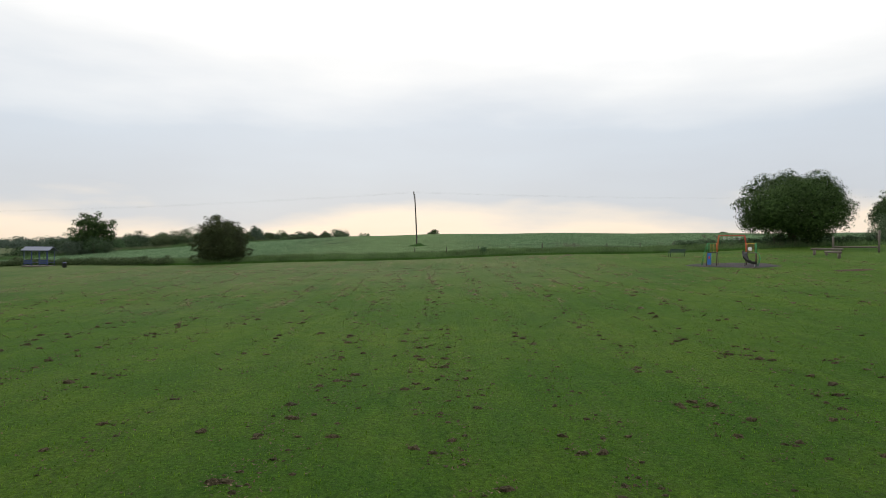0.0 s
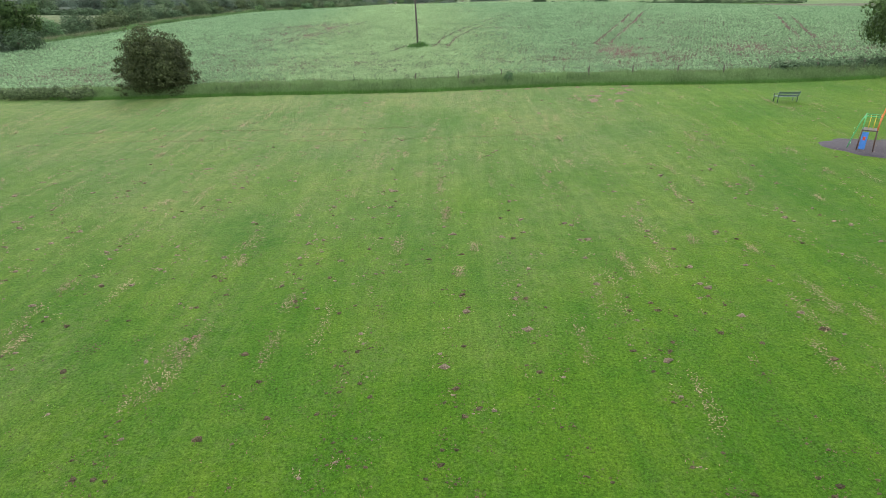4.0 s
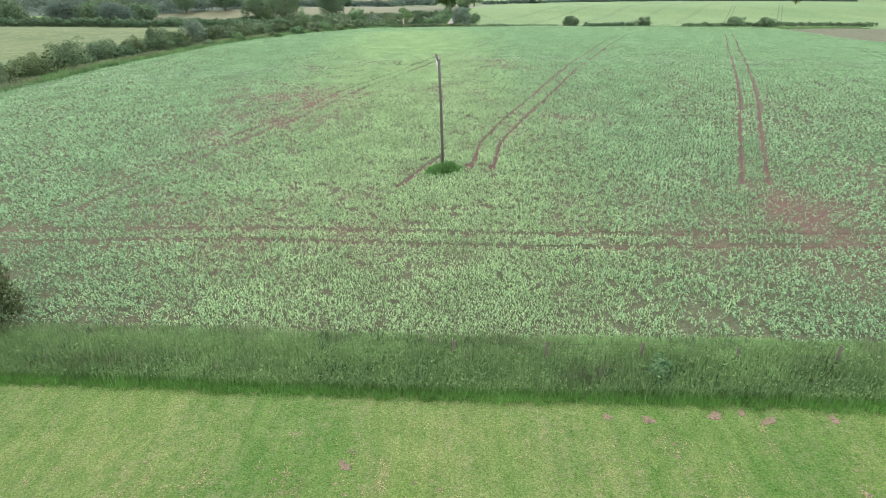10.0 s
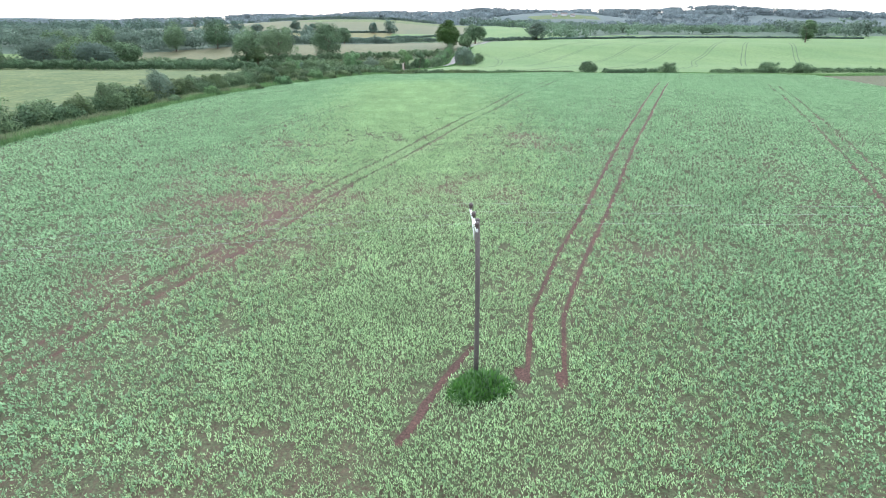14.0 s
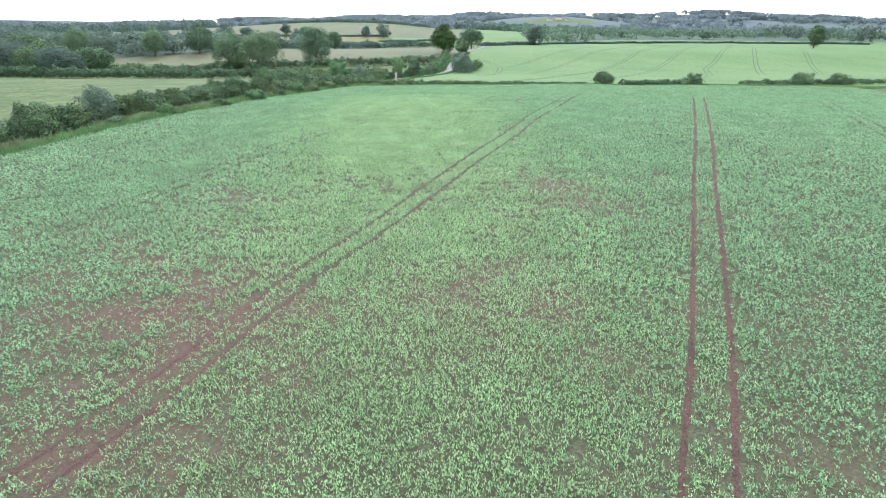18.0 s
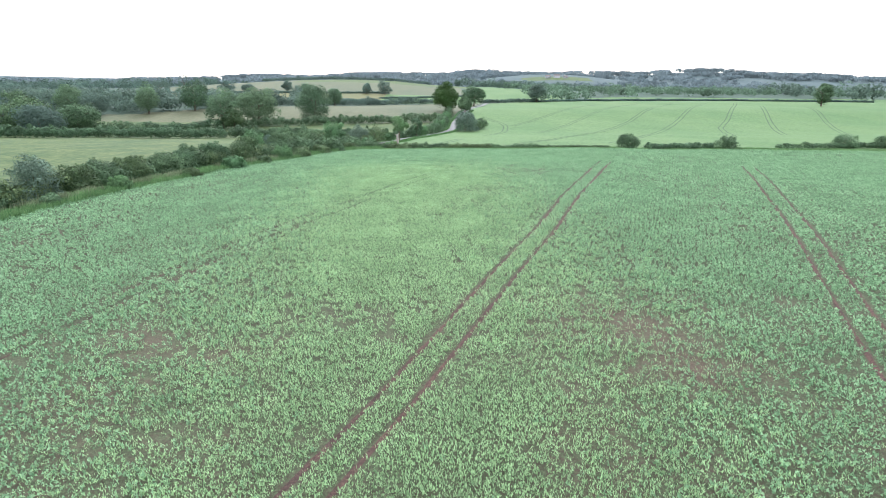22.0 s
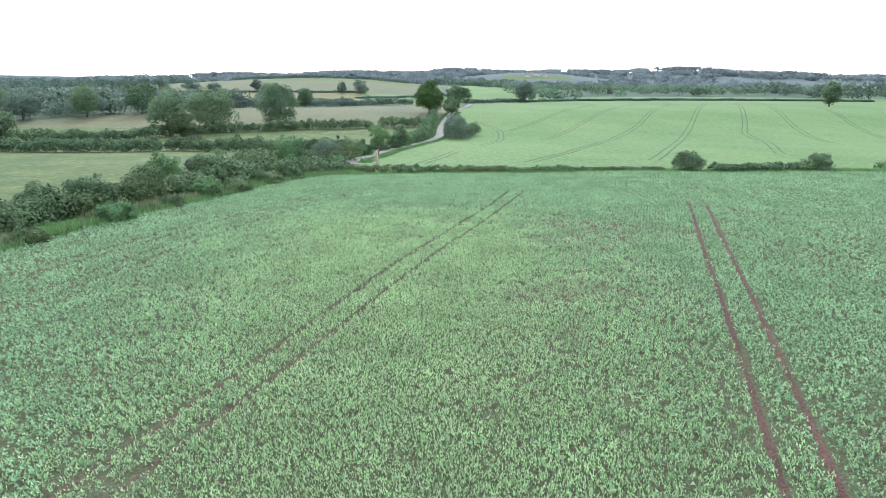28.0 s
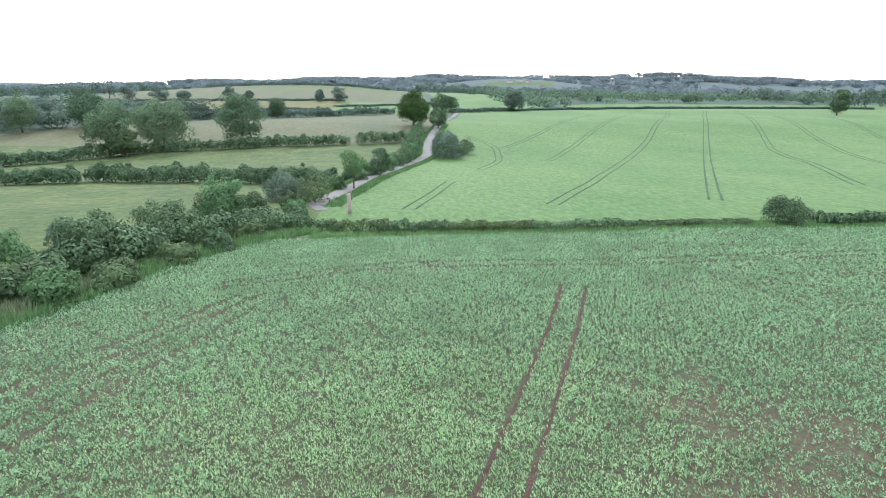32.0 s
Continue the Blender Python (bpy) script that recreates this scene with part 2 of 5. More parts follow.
L_CROP = leaf_material("crop_leaf", (0.098, 0.168, 0.088), (0.300, 0.448, 0.246), 0.36, 0.35, (0.84, 1.12), 0.8, 0.04)
L_GRASS = leaf_material("rough_grass_blade", (0.050, 0.112, 0.042), (0.145, 0.240, 0.098), 0.25, 0.5, (0.8, 1.15))
L_BANK = leaf_material("bank_grass_blade", (0.078, 0.150, 0.056), (0.178, 0.282, 0.118), 0.35, 0.5, (0.75, 1.15))
L_HEADS = leaf_material("grass_head", (0.075, 0.140, 0.056), (0.170, 0.260, 0.112), 0.4, 0.5, (0.8, 1.15))
L_LUSH = leaf_material("lush_grass_blade", (0.060, 0.150, 0.030), (0.105, 0.230, 0.055), 0.35, 0.5, (0.8, 1.1))
L_SEED = leaf_material("seeding_grass", (0.085, 0.115, 0.058), (0.190, 0.205, 0.125), 0.2, 0.5)
L_TURF = leaf_material("turf_blade", (0.022, 0.062, 0.004), (0.125, 0.250, 0.024), 0.4, 0.5)
L_STRAW = leaf_material("dead_grass", (0.030, 0.024, 0.014), (0.120, 0.090, 0.058), 0.1, 0.6)
L_PALE = leaf_material("pale_dead_grass", (0.095, 0.075, 0.050), (0.260, 0.205, 0.145), 0.1, 0.6)
L_OAK = leaf_material("oak_leaf", (0.017, 0.038, 0.012), (0.062, 0.114, 0.033), 0.2, 0.3)
L_HAW = leaf_material("hawthorn_leaf", (0.026, 0.038, 0.015), (0.082, 0.100, 0.040), 0.25, 0.5)
L_OLIVE = leaf_material("olive_leaf", (0.042, 0.068, 0.030), (0.092, 0.132, 0.060), 0.2, 0.4)
L_HEDGE = leaf_material("hedge_leaf", (0.034, 0.062, 0.031), (0.092, 0.146, 0.076), 0.2, 0.3, (0.72, 1.28))
# Paler than the hedge leaf: thin haze over the valley is painted in.
L_FIELD = leaf_material("hazed_field_leaf", (0.062, 0.102, 0.058), (0.120, 0.184, 0.104), 0.4, 0.2)
L_BRIGHT = leaf_material("pale_leaf", (0.052, 0.106, 0.044), (0.108, 0.190, 0.086), 0.25, 0.4)
L_BLUE = leaf_material("grey_willow_leaf", (0.058, 0.090, 0.064), (0.104, 0.150, 0.108), 0.25, 0.4)
# Leaf green shifted towards blue, so the haze of distance sits in the colour.
L_WOOD_HAZE = leaf_material("hazed_woodland_leaf", (0.058, 0.090, 0.074), (0.088, 0.130, 0.104), 0.4, 0.04)
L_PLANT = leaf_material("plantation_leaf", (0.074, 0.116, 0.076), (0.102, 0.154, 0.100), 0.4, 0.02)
# Blue-grey aerial haze is painted into the leaf colour of the farthest woods.
L_FAR_HAZE = leaf_material("hazed_far_leaf", (0.106, 0.136, 0.150), (0.119, 0.151, 0.165), 0.5, 0.012)


def plain(name, colour, rough=0.6, metal=0.0, wear=0.25, scale=14.0):
    m, nt, b = graph(name, rough, 0.4)
    b.inputs["Metallic"].default_value = metal
    g = grain(nt, place(nt, local=True), scale, 6.0, 0.65)
    lo, hi = tuple(v * (1 - wear) for v in colour), tuple(min(1, v * (1 + wear)) for v in colour)
    nt.links.new(ramp(nt, g, (0.3, lo), (0.7, hi)), b.inputs["Base Color"])
    relief(nt, b, g, 0.15, 0.01)
    return m


def timber(name, colour):
    m, nt, b = graph(name, 0.8, 0.2)
    g = grain(nt, place(nt, (9, 9, 0.6), local=True), 4.0, 8.0, 0.7)
    lo, hi = tuple(v * 0.6 for v in colour), tuple(v * 1.35 for v in colour)
    nt.links.new(ramp(nt, g, (0.32, lo), (0.68, hi)), b.inputs["Base Color"])
    relief(nt, b, g, 0.4, 0.01)
    return m


M_BARK = timber("bark", (0.085, 0.065, 0.048))
M_POLE = timber("weathered_pole", (0.080, 0.070, 0.066))
M_POST = timber("fence_timber", (0.075, 0.065, 0.052))
M_STEEL = plain("galvanised_steel", (0.55, 0.56, 0.57), 0.45, 0.6, 0.15)
M_DARK = plain("dark_ceramic", (0.05, 0.035, 0.035), 0.3)
M_WIRE = plain("aluminium_wire", (0.34, 0.37, 0.35), 0.6, 0.0, 0.1)
M_RED = plain("red_paint", (0.42, 0.05, 0.03), 0.45)
M_ORANGE = plain("orange_paint", (0.46, 0.13, 0.035), 0.45)
M_GREENP = plain("green_paint", (0.05, 0.28, 0.10), 0.45)
M_BLUEP = plain("blue_paint", (0.035, 0.14, 0.42), 0.45)
M_NAVY = plain("dark_blue_paint", (0.03, 0.05, 0.14), 0.5)
M_YELP = plain("yellow_paint", (0.5, 0.36, 0.05), 0.45)
M_BLACK = plain("black_plastic", (0.02, 0.02, 0.022), 0.4)
M_BENCH = plain("worn_bench_paint", (0.040, 0.075, 0.062), 0.6)
M_BROWN = plain("brown_paint", (0.065, 0.034, 0.026), 0.5)
M_SHEET = plain("pale_roof_sheet", (0.11, 0.13, 0.19), 0.35, 0.2)
M_RENDERED = plain("white_rendered_wall", (0.32, 0.32, 0.32), 0.8)
M_ROOF = plain("dark_roof_tile", (0.10, 0.075, 0.065), 0.8)
M_GLASS = plain("window_glass", (0.03, 0.035, 0.04), 0.1)
M_LOG = timber("grey_log", (0.13, 0.115, 0.095))
M_STUMP = timber("barkless_wood", (0.24, 0.20, 0.175))


# ---- land form ----
def curve(*knots):
    k = np.array(knots, float)
    xs, ys = k[:, 0], k[:, 1]
    m = np.gradient(ys, xs)

    def at(v):
        v = np.clip(v, xs[0], xs[-1])
        i = np.clip(np.searchsorted(xs, v) - 1, 0, len(xs) - 2)
        d = xs[i + 1] - xs[i]
        u = (v - xs[i]) / d
        return ((2 * u**3 - 3 * u**2 + 1) * ys[i] + (u**3 - 2 * u**2 + u) * d * m[i]
                + (3 * u**2 - 2 * u**3) * ys[i + 1] + (u**3 - u**2) * d * m[i + 1])
    return at


mid = curve((-400, -6), (-60, -2.9), (0, -2.25), (25, -1.7), (45, -.85), (68, .4), (90, 1.9), (112, 2.6), (140, 2.75), (166, 2.02), (195, .58),
            (240, -2.4), (295, -5.2), (330, -4.8), (370, -2.6), (450, -4.6), (520, -6.6), (600, -9.5), (700, -9), (1000, -14), (1400, -18), (2150, 6), (2700, -6), (4600, -20))
side = curve((-400, .01), (0, .03), (25, .04), (66, .04), (110, .03), (165, .025), (195, .024), (295, .028), (370, .022), (500, .03), (800, .02),
             (1400, .006), (2150, .012), (4600, .0))
bow = curve((-400, 0), (66, 0), (110, -.0004), (165, -.0005), (200, -.0001), (295, 0), (4600, 0))
dip = curve((-400, 0), (30, 0), (40, 0), (75, -.03), (100, -.035), (125, -.012), (145, -.002), (150, 0), (155, 0), (160, 0), (4600, 0))
drop = curve((-3000, -44), (-1300, -38), (-700, -22), (-250, -4), (0, 0), (3000, 0))
edge = curve((-60, -120), (20, -88), (60, -72), (110, -54.6), (125, -49), (139, -44.5), (152, -40.5), (167, -34.5), (175, -30.5), (184, -27), (191, -22.4), (197, -17))
lane_x = curve((190, -22), (215, -20), (236, -17), (255, -13.5), (270, -9.5), (285, -5.5), (298, -2), (318, -.6), (340, 1.5), (365, 5.5), (410, 13), (455, 19.5), (520, 29), (600, 45))


def height(x, y):
    x, y = np.asarray(x, float), np.asarray(y, float)
    reach = 90 + np.clip(y - 250, 0, 3000) * .45
    u = reach * np.tanh(x / reach)
    far = np.clip((y - 700) / 1200, 0, 1)
    hill = 17 * np.exp(-((x + 150) / 230) ** 2 - ((y - 1000) / 230) ** 2) + 26 * np.exp(-((x - 265) / 200) ** 2 - ((y - 1560) / 160) ** 2)
    roll = 0.12 * np.sin(x * .19 + y * .07) * np.sin(y * .13 - x * .05)
    hill = hill + (9 * np.exp(-((x - 880) / 260) ** 2) + 6 * np.sin(x / 210 + 1) * np.sin(x / 83)) * np.exp(-((y - 2150) / 320) ** 2)
    return mid(y) + side(y) * u + bow(y) * np.clip(u, -70, 70) ** 2 + drop(x) * far * far * (3 - 2 * far) + roll + hill + dip(y) * np.clip(-u - 22, 0, 60)


def up(x, y):
    return float(height(x, y))


hedge_front = lambda x: 44.15 - .075 * x  # noqa: E731
hedge_back = lambda x: 47.7 - .068 * x  # noqa: E731
far_hedge = lambda x: 193.6 + .00035 * (x - 5) ** 2  # noqa: E731


def lumps(x, y, scale, seed=0.0):
    """Smooth noise from -1 to 1 over the plan."""
    x, y = np.asarray(x) / scale + seed, np.asarray(y) / scale - seed * .7
    v = 0
    for k, a in ((1, .5), (2.1, .3), (4.3, .2)):
        v = v + a * np.sin(k * x + 1.7 * np.sin(k * .8 * y + seed)) * np.cos(k * 1.1 * y + 1.3 * np.sin(k * .9 * x + 2 * seed))
    return v


def cover_at(x, y, fine=1.0):
    """How thick the young crop stands: 1 full, 0 bare."""
    v = 0.92 + 0.25 * lumps(x, y, 7.0, 1.3) + fine * (0.40 * lumps(x, y, 1.3, 4.1) + 0.45 * lumps(x, y, .45, 2.2))
    thin = 0.4 * np.exp(-((x + 19) / 6) ** 2 - ((y - 104) / 5) ** 2) + 0.4 * np.exp(-((x - 3) / 5) ** 2 - ((y - 105) / 6) ** 2) + 0.2 * np.exp(-((x - 4) / 6) ** 2 - ((y - 158) / 8) ** 2) + 0.30 * np.exp(-((y - 57) / 8.0) ** 2) + 0.3 * np.exp(-((x - 0) / 9) ** 2 - ((y - 142) / 9) ** 2) + 0.40 * np.exp(-((x + 17) / 7) ** 2 - ((y - 90) / 7) ** 2) + 0.3 * np.exp(-((x + 2) / 7) ** 2 - ((y - 90) / 5) ** 2) + 0.35 * np.exp(-((x - 18) / 5) ** 2 - ((y - 62) / 5) ** 2) + 0.42 * np.exp(-((x + 21) / 11) ** 2 - ((y - 84) / 16) ** 2) + 0.25 * np.exp(-((x - 12) / 14) ** 2 - ((y - 96) / 20) ** 2)
    thin = thin + .3 * np.exp(-((x - 27) / 12) ** 2 - ((y - 57.5) / 2.2) ** 2) + .3 * np.exp(-((x - 19) / 4) ** 2 - ((y - 60) / 4) ** 2)
    return np.clip(v - thin * (0.75 + 0.9 * lumps(x, y, 1.9, 8.0)), .08, 1)


# ---- mesh helpers ----
def mesh_of(name, verts, faces, smooth=False):
    """A mesh from arrays: verts (n, 3), faces (m, k) all of one corner count."""
    me = bpy.data.meshes.new(name)
    verts, faces = np.asarray(verts, np.float32), np.asarray(faces, np.int32)
    k = faces.shape[1]
    me.vertices.add(len(verts))
    me.vertices.foreach_set("co", verts.ravel())
    me.loops.add(faces.size)
    me.loops.foreach_set("vertex_index", faces.ravel())
    me.polygons.add(len(faces))
    me.polygons.foreach_set("loop_start", np.arange(0, faces.size, k, dtype=np.int32))
    me.polygons.foreach_set("use_smooth", np.full(len(faces), smooth))
    me.update(calc_edges=True)
    return me


def part(name, me, material, parent=None, label=""):
    if isinstance(me, bmesh.types.BMesh):
        bm, me = me, bpy.data.meshes.new(name)
        bm.to_mesh(me)
        bm.free()
    if material and not me.materials:
        me.materials.append(material)
    ob = new(name, me)
    ob.parent = parent
    return tagged(ob, label)


def thing(name, x, y, z=None, turn=0.0, label="", category="", group="", kind=""):
    ob = new(name)
    ob.matrix_basis = pose(x, y, up(x, y) if z is None else z, 0, 0, turn)
    return tagged(ob, label, category, group, kind)


def unit(rng, n):
    v = rng.normal(size=(n, 3))
    return v / np.linalg.norm(v, axis=1, keepdims=True)


def leaves(at, facing, size, rng, slim=0.6):
    """Pointed leaves: corner arrays for points that face the given ways."""
    n = len(at)
    facing = facing / (np.linalg.norm(facing, axis=1, keepdims=True) + 1e-9)
    a = np.cross(facing, unit(rng, n))
    a /= np.linalg.norm(a, axis=1, keepdims=True) + 1e-9
    b = np.cross(facing, a)
    s = (np.asarray(size) * rng.uniform(.6, 1.3, n))[:, None]
    v = np.stack([at - a * s * .6, at + a * s * .3 + b * s * slim * .62 + facing * s * .06, at + a * s * .36 - b * s * slim * .56], 1)
    return v.reshape(-1, 3)


def leaf_mesh(name, corners):
    return mesh_of(name, corners, np.arange(len(corners)).reshape(-1, 3))


def in_blobs(rng, blobs, n, inner=.55):
    """Points through the outer parts of ellipsoids (x, y, z, rx, ry, rz), and the ways outwards."""
    b = np.array(blobs, float)
    w = (b[:, 3] * b[:, 4] + b[:, 4] * b[:, 5] + b[:, 3] * b[:, 5])
    pick = rng.choice(len(b), n, p=w / w.sum())
    d = unit(rng, n)
    d[:, 2] = np.where((d[:, 2] < -.5) & (rng.random(n) < .6), -d[:, 2], d[:, 2])
    r = inner + (1.03 - inner) * np.sqrt(rng.random(n)) + .07 * np.sin(d[:, 0] * 9 + pick) * np.sin(d[:, 1] * 8 + d[:, 2] * 7)
    return b[pick, :3] + d * b[pick, 3:] * r[:, None], d


def tube(points, radii, sides=8, cap=True):
    """A tapered round limb along points."""
    p = np.array(points, float)
    t = np.gradient(p, axis=0)
    t /= np.linalg.norm(t, axis=1, keepdims=True)
    ref = np.array([1.0, 0, 0]) if abs(t[0][0]) < .8 else np.array([0, 1.0, 0])
    a = np.cross(t, ref)
    a /= np.linalg.norm(a, axis=1, keepdims=True)
    b = np.cross(t, a)
    th = np.linspace(0, 2 * np.pi, sides, endpoint=False)
    r = np.array(radii, float)[:, None, None]
    v = p[:, None] + r * (np.cos(th)[None, :, None] * a[:, None] + np.sin(th)[None, :, None] * b[:, None])
    f = [[i * sides + j, i * sides + (j + 1) % sides, (i + 1) * sides + (j + 1) % sides, (i + 1) * sides + j] for i in range(len(p) - 1) for j in range(sides)]
    v = v.reshape(-1, 3)
    me = bpy.data.meshes.new("limb")
    caps = [[(len(p) - 1) * sides + j for j in range(sides)], [sides - 1 - j for j in range(sides)]]
    me.from_pydata([tuple(q) for q in v[:len(p) * sides]], [], f + (caps if cap else []))
    for q in me.polygons:
        q.use_smooth = True
    return me


def joined(*meshes):
    bm = bmesh.new()
    for me in meshes:
        bm.from_mesh(me)
    return bm


def box(bm, size, at=(0, 0, 0), turn=(0, 0, 0), bevel=0.0):
    made = bmesh.ops.create_cube(bm, size=1.0, matrix=pose(*at, *turn) @ Matrix.Diagonal((*size, 1)))
    if bevel:
        edges = {e for v in made["verts"] for e in v.link_edges}
        bmesh.ops.bevel(bm, geom=list(edges), offset=bevel, segments=2, affect="EDGES", profile=.6)
    return bm


def block(size, at=(0, 0, 0), turn=(0, 0, 0), bevel=0.012):
    return box(bmesh.new(), size, at, turn, bevel)


def rod(a, b, radius, sides=10):
    return joined(tube([a, (np.array(a) + np.array(b)) / 2, b], [radius] * 3, sides))


# ---- ground ----
def steps(*spans):
    """Grid lines: (from, to, step) spans, where a step may grow."""
    out = []
    for a, b, s, grow in spans:
        v = a
        while v < b - 1e-6:
            out.append(v)
            v += s
            s *= grow
    return np.array(out + [spans[-1][1]])


gx = steps((0, 60, 1.25, 1.0), (60, 3800, 1.5, 1.07))
gx = np.concatenate([-gx[:0:-1], gx])
gy = np.concatenate([-steps((20, 500, 1.5, 1.07))[:0:-1], steps((-20, 205, 1.25, 1.0), (205, 520, 3.0, 1.0), (520, 4550, 4.0, 1.05))])
GX, GY = np.meshgrid(gx, gy)
nx, ny = len(gx), len(gy)
idx = np.arange(nx * ny).reshape(ny, nx)
quads = np.stack([idx[:-1, :-1], idx[:-1, 1:], idx[1:, 1:], idx[1:, :-1]], -1).reshape(-1, 4)
land = mesh_of("ground", np.stack([GX, GY, height(GX, GY)], -1).reshape(-1, 3), quads, True)
cov = land.attributes.new("cover", "FLOAT", "POINT")
cov.data.foreach_set("value", cover_at(GX, GY, 0.0).ravel().astype(np.float32))
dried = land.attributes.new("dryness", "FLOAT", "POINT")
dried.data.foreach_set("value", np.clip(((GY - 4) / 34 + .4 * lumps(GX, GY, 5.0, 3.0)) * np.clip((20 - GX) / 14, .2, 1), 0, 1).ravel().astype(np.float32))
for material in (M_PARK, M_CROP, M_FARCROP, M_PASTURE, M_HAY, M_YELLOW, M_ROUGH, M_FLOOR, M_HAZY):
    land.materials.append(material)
cx, cy = (GX[:-1, :-1] + GX[1:, 1:]).ravel() / 2, (GY[:-1, :-1] + GY[1:, 1:]).ravel() / 2
belt_y = curve((-600, 345), (-145, 352), (-124, 366), (-84, 424), (-17, 500), (40, 540), (600, 560))
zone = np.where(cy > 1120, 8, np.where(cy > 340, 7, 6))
inside = cx > edge(cy)
zone[cy < hedge_front(cx) + 1.2] = 0
zone[(cy > hedge_front(cx) + 1.2) & (cy < 300) & ~inside] = 3
zone[(cy > hedge_back(cx) - 1.5) & (cy < far_hedge(cx)) & inside] = 1
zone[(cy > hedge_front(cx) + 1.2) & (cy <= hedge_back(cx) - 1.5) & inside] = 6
zone[(cy >= far_hedge(cx)) & (cx > lane_x(cy) + 2) & (cy < 520 + .05 * cx)] = 2
zone[(cy >= 197) & (cx <= lane_x(cy) - 2) & (cy < 327)] = 3
zone[(cy >= 327) & (cx <= lane_x(cy) - 3) & (cy < belt_y(cx))] = 4
zone[(cy > 575) & (cy < 700) & (cx < -60) & (cx > -330)] = 5
zone[(cy > 520) & (cy < 700) & (cx >= -60) & (cx < 30)] = 2
zone[(cy > 700) & (cy < 1120) & (cx > -330) & (cx < 20)] = 4
zone[(cy > 880) & (cy < 1130) & (cx > -200) & (cx < 60)] = 3
zone[np.hypot((cx - 255) * .8, (cy - 1470) * 1.6) < 62] = 3
zone[(cy > 560) & (cy < 980) & (cx >= 30) & (cx < 105)] = 2
zone[(cy > 540 + .05 * cx) & (cy < 640 + .05 * cx) & (cx >= 130)] = 2
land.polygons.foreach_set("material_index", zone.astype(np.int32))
ground = new("ground", land)
tagged(ground, "rolling land of mown park, young crops and pasture", "ground", kind="structure")


def ribbon(name, line, width, material, lift, step=1.5, rough=1.0):
    """A strip that lies on the land along a plan line."""
    line = np.array(line, float)
    seg = np.linalg.norm(np.diff(line, axis=0), axis=1)
    s = np.r_[0, np.cumsum(seg)]
    at = np.arange(0, s[-1], step)
    p = np.stack([np.interp(at, s, line[:, k]) for k in (0, 1)], 1)
    for _ in range(3):
        p[1:-1] = (p[:-2] + 2 * p[1:-1] + p[2:]) / 4
    t = np.gradient(p, axis=0)
    n = np.stack([-t[:, 1], t[:, 0]], 1) / np.linalg.norm(t, axis=1, keepdims=True)
    w = width * (1 + rough * (.12 * np.sin(at * .9 + line[0, 0]) + .1 * np.sin(at * 2.3 + 3 * np.sin(at * .41)) + np.random.default_rng(7).normal(0, .16, len(at))))
    rows = [p + n * (w * k / 2)[:, None] for k in (-1, -.4, .4, 1)]
    v = np.stack([np.c_[r, height(r[:, 0], r[:, 1]) + (lift if i in (1, 2) else lift * .4)] for i, r in enumerate(rows)], 1)
    i = np.arange(len(p) * 4).reshape(-1, 4)
    f = np.concatenate([np.stack([i[:-1, k], i[:-1, k + 1], i[1:, k + 1], i[1:, k]], -1) for k in range(3)])
    me = mesh_of(name, v.reshape(-1, 3), f, True)
    return part(name, me, material), p


LANE = [(float(lane_x(v)), v) for v in range(214, 602, 4)]
tagged(ribbon("road", LANE, 2.5, M_LANE, .06, rough=.4)[0], "narrow pale country lane with worn surface", "road", kind="structure")
tagged(ribbon("verge_track", [(-20.4, 214), (-19.4, 211.5), (-18.6, 209.5)], 1.5, M_LANE, .05)[0], "stony field gateway beside the lane", "track", kind="structure")

# Wheel tracks through the crop: the middle line of each pair.
TRAMS = [
    [(-38.5, 124), (-34.5, 133), (-30.6, 142.8), (-27.2, 152.4), (-22.4, 164.4), (-18.8, 173.5)],
    [(-34, 88), (-31.3, 94), (-28.2, 102), (-25, 110.5), (-21.1, 120), (-18.1, 127), (-14.7, 134.5), (-11.3, 142.6), (-7.3, 152), (-3.9, 160), (-.5, 168), (2.1, 175)],
    [(-26, 62), (-24.4, 66), (-22.6, 69.6), (-19.6, 76), (-15.7, 83), (-11.5, 93.2), (-8.2, 100.3), (-5.1, 107.5), (2.1, 125), (6.2, 136), (11.2, 149), (18, 166.4)],
    [(.15, 67.6), (1, 72.7), (3.4, 79), (5.6, 84), (8.4, 91), (12.9, 102.4), (14.5, 106.5), (20.3, 120.5), (38, 164.7)],
    [(17.0, 63), (17.9, 65.2), (20.4, 71.2), (25.6, 83.2), (33, 101.7), (40.3, 120.4), (60, 167.4)],
    [(38, 62), (45, 80), (54, 103), (66, 132), (79, 163)],
]
HEADLANDS = [[(-60, 60), (-30, 58.4), (-12, 57.4), (5, 56.2), (25, 55.2), (70, 51.5)],
             [(-22, 178), (-12, 180.8), (0, 181), (18, 181), (37, 182.5), (80, 187)],
             [(-39, 140), (-30, 155), (-25, 166), (-19, 176)]]
FAR_TRAMS = [[(10, 211), (24.5, 238), (49, 285), (71, 326), (88, 360), (119, 418), (148, 481)], [(22, 313), (32, 331), (58.7, 380), (88, 436)],
             [(31.5, 211), (52, 251), (82, 309), (107, 358), (138, 419), (171, 482)], [(62.5, 225), (84, 265), (97.8, 302), (117, 337), (163, 427), (190, 482)],
             [(100, 262), (121, 308), (154, 378), (180, 430)], [(125, 270), (149, 318), (166, 351), (200, 418)],
             [(8, 263), (15.5, 283), (19.3, 310), (19, 325), (13, 345)], [(27, 281), (40, 308), (55.5, 340), (85, 394.5), (120, 462)], [(-8.3, 208.5), (-4, 226), (0, 242)]]
track_points = []
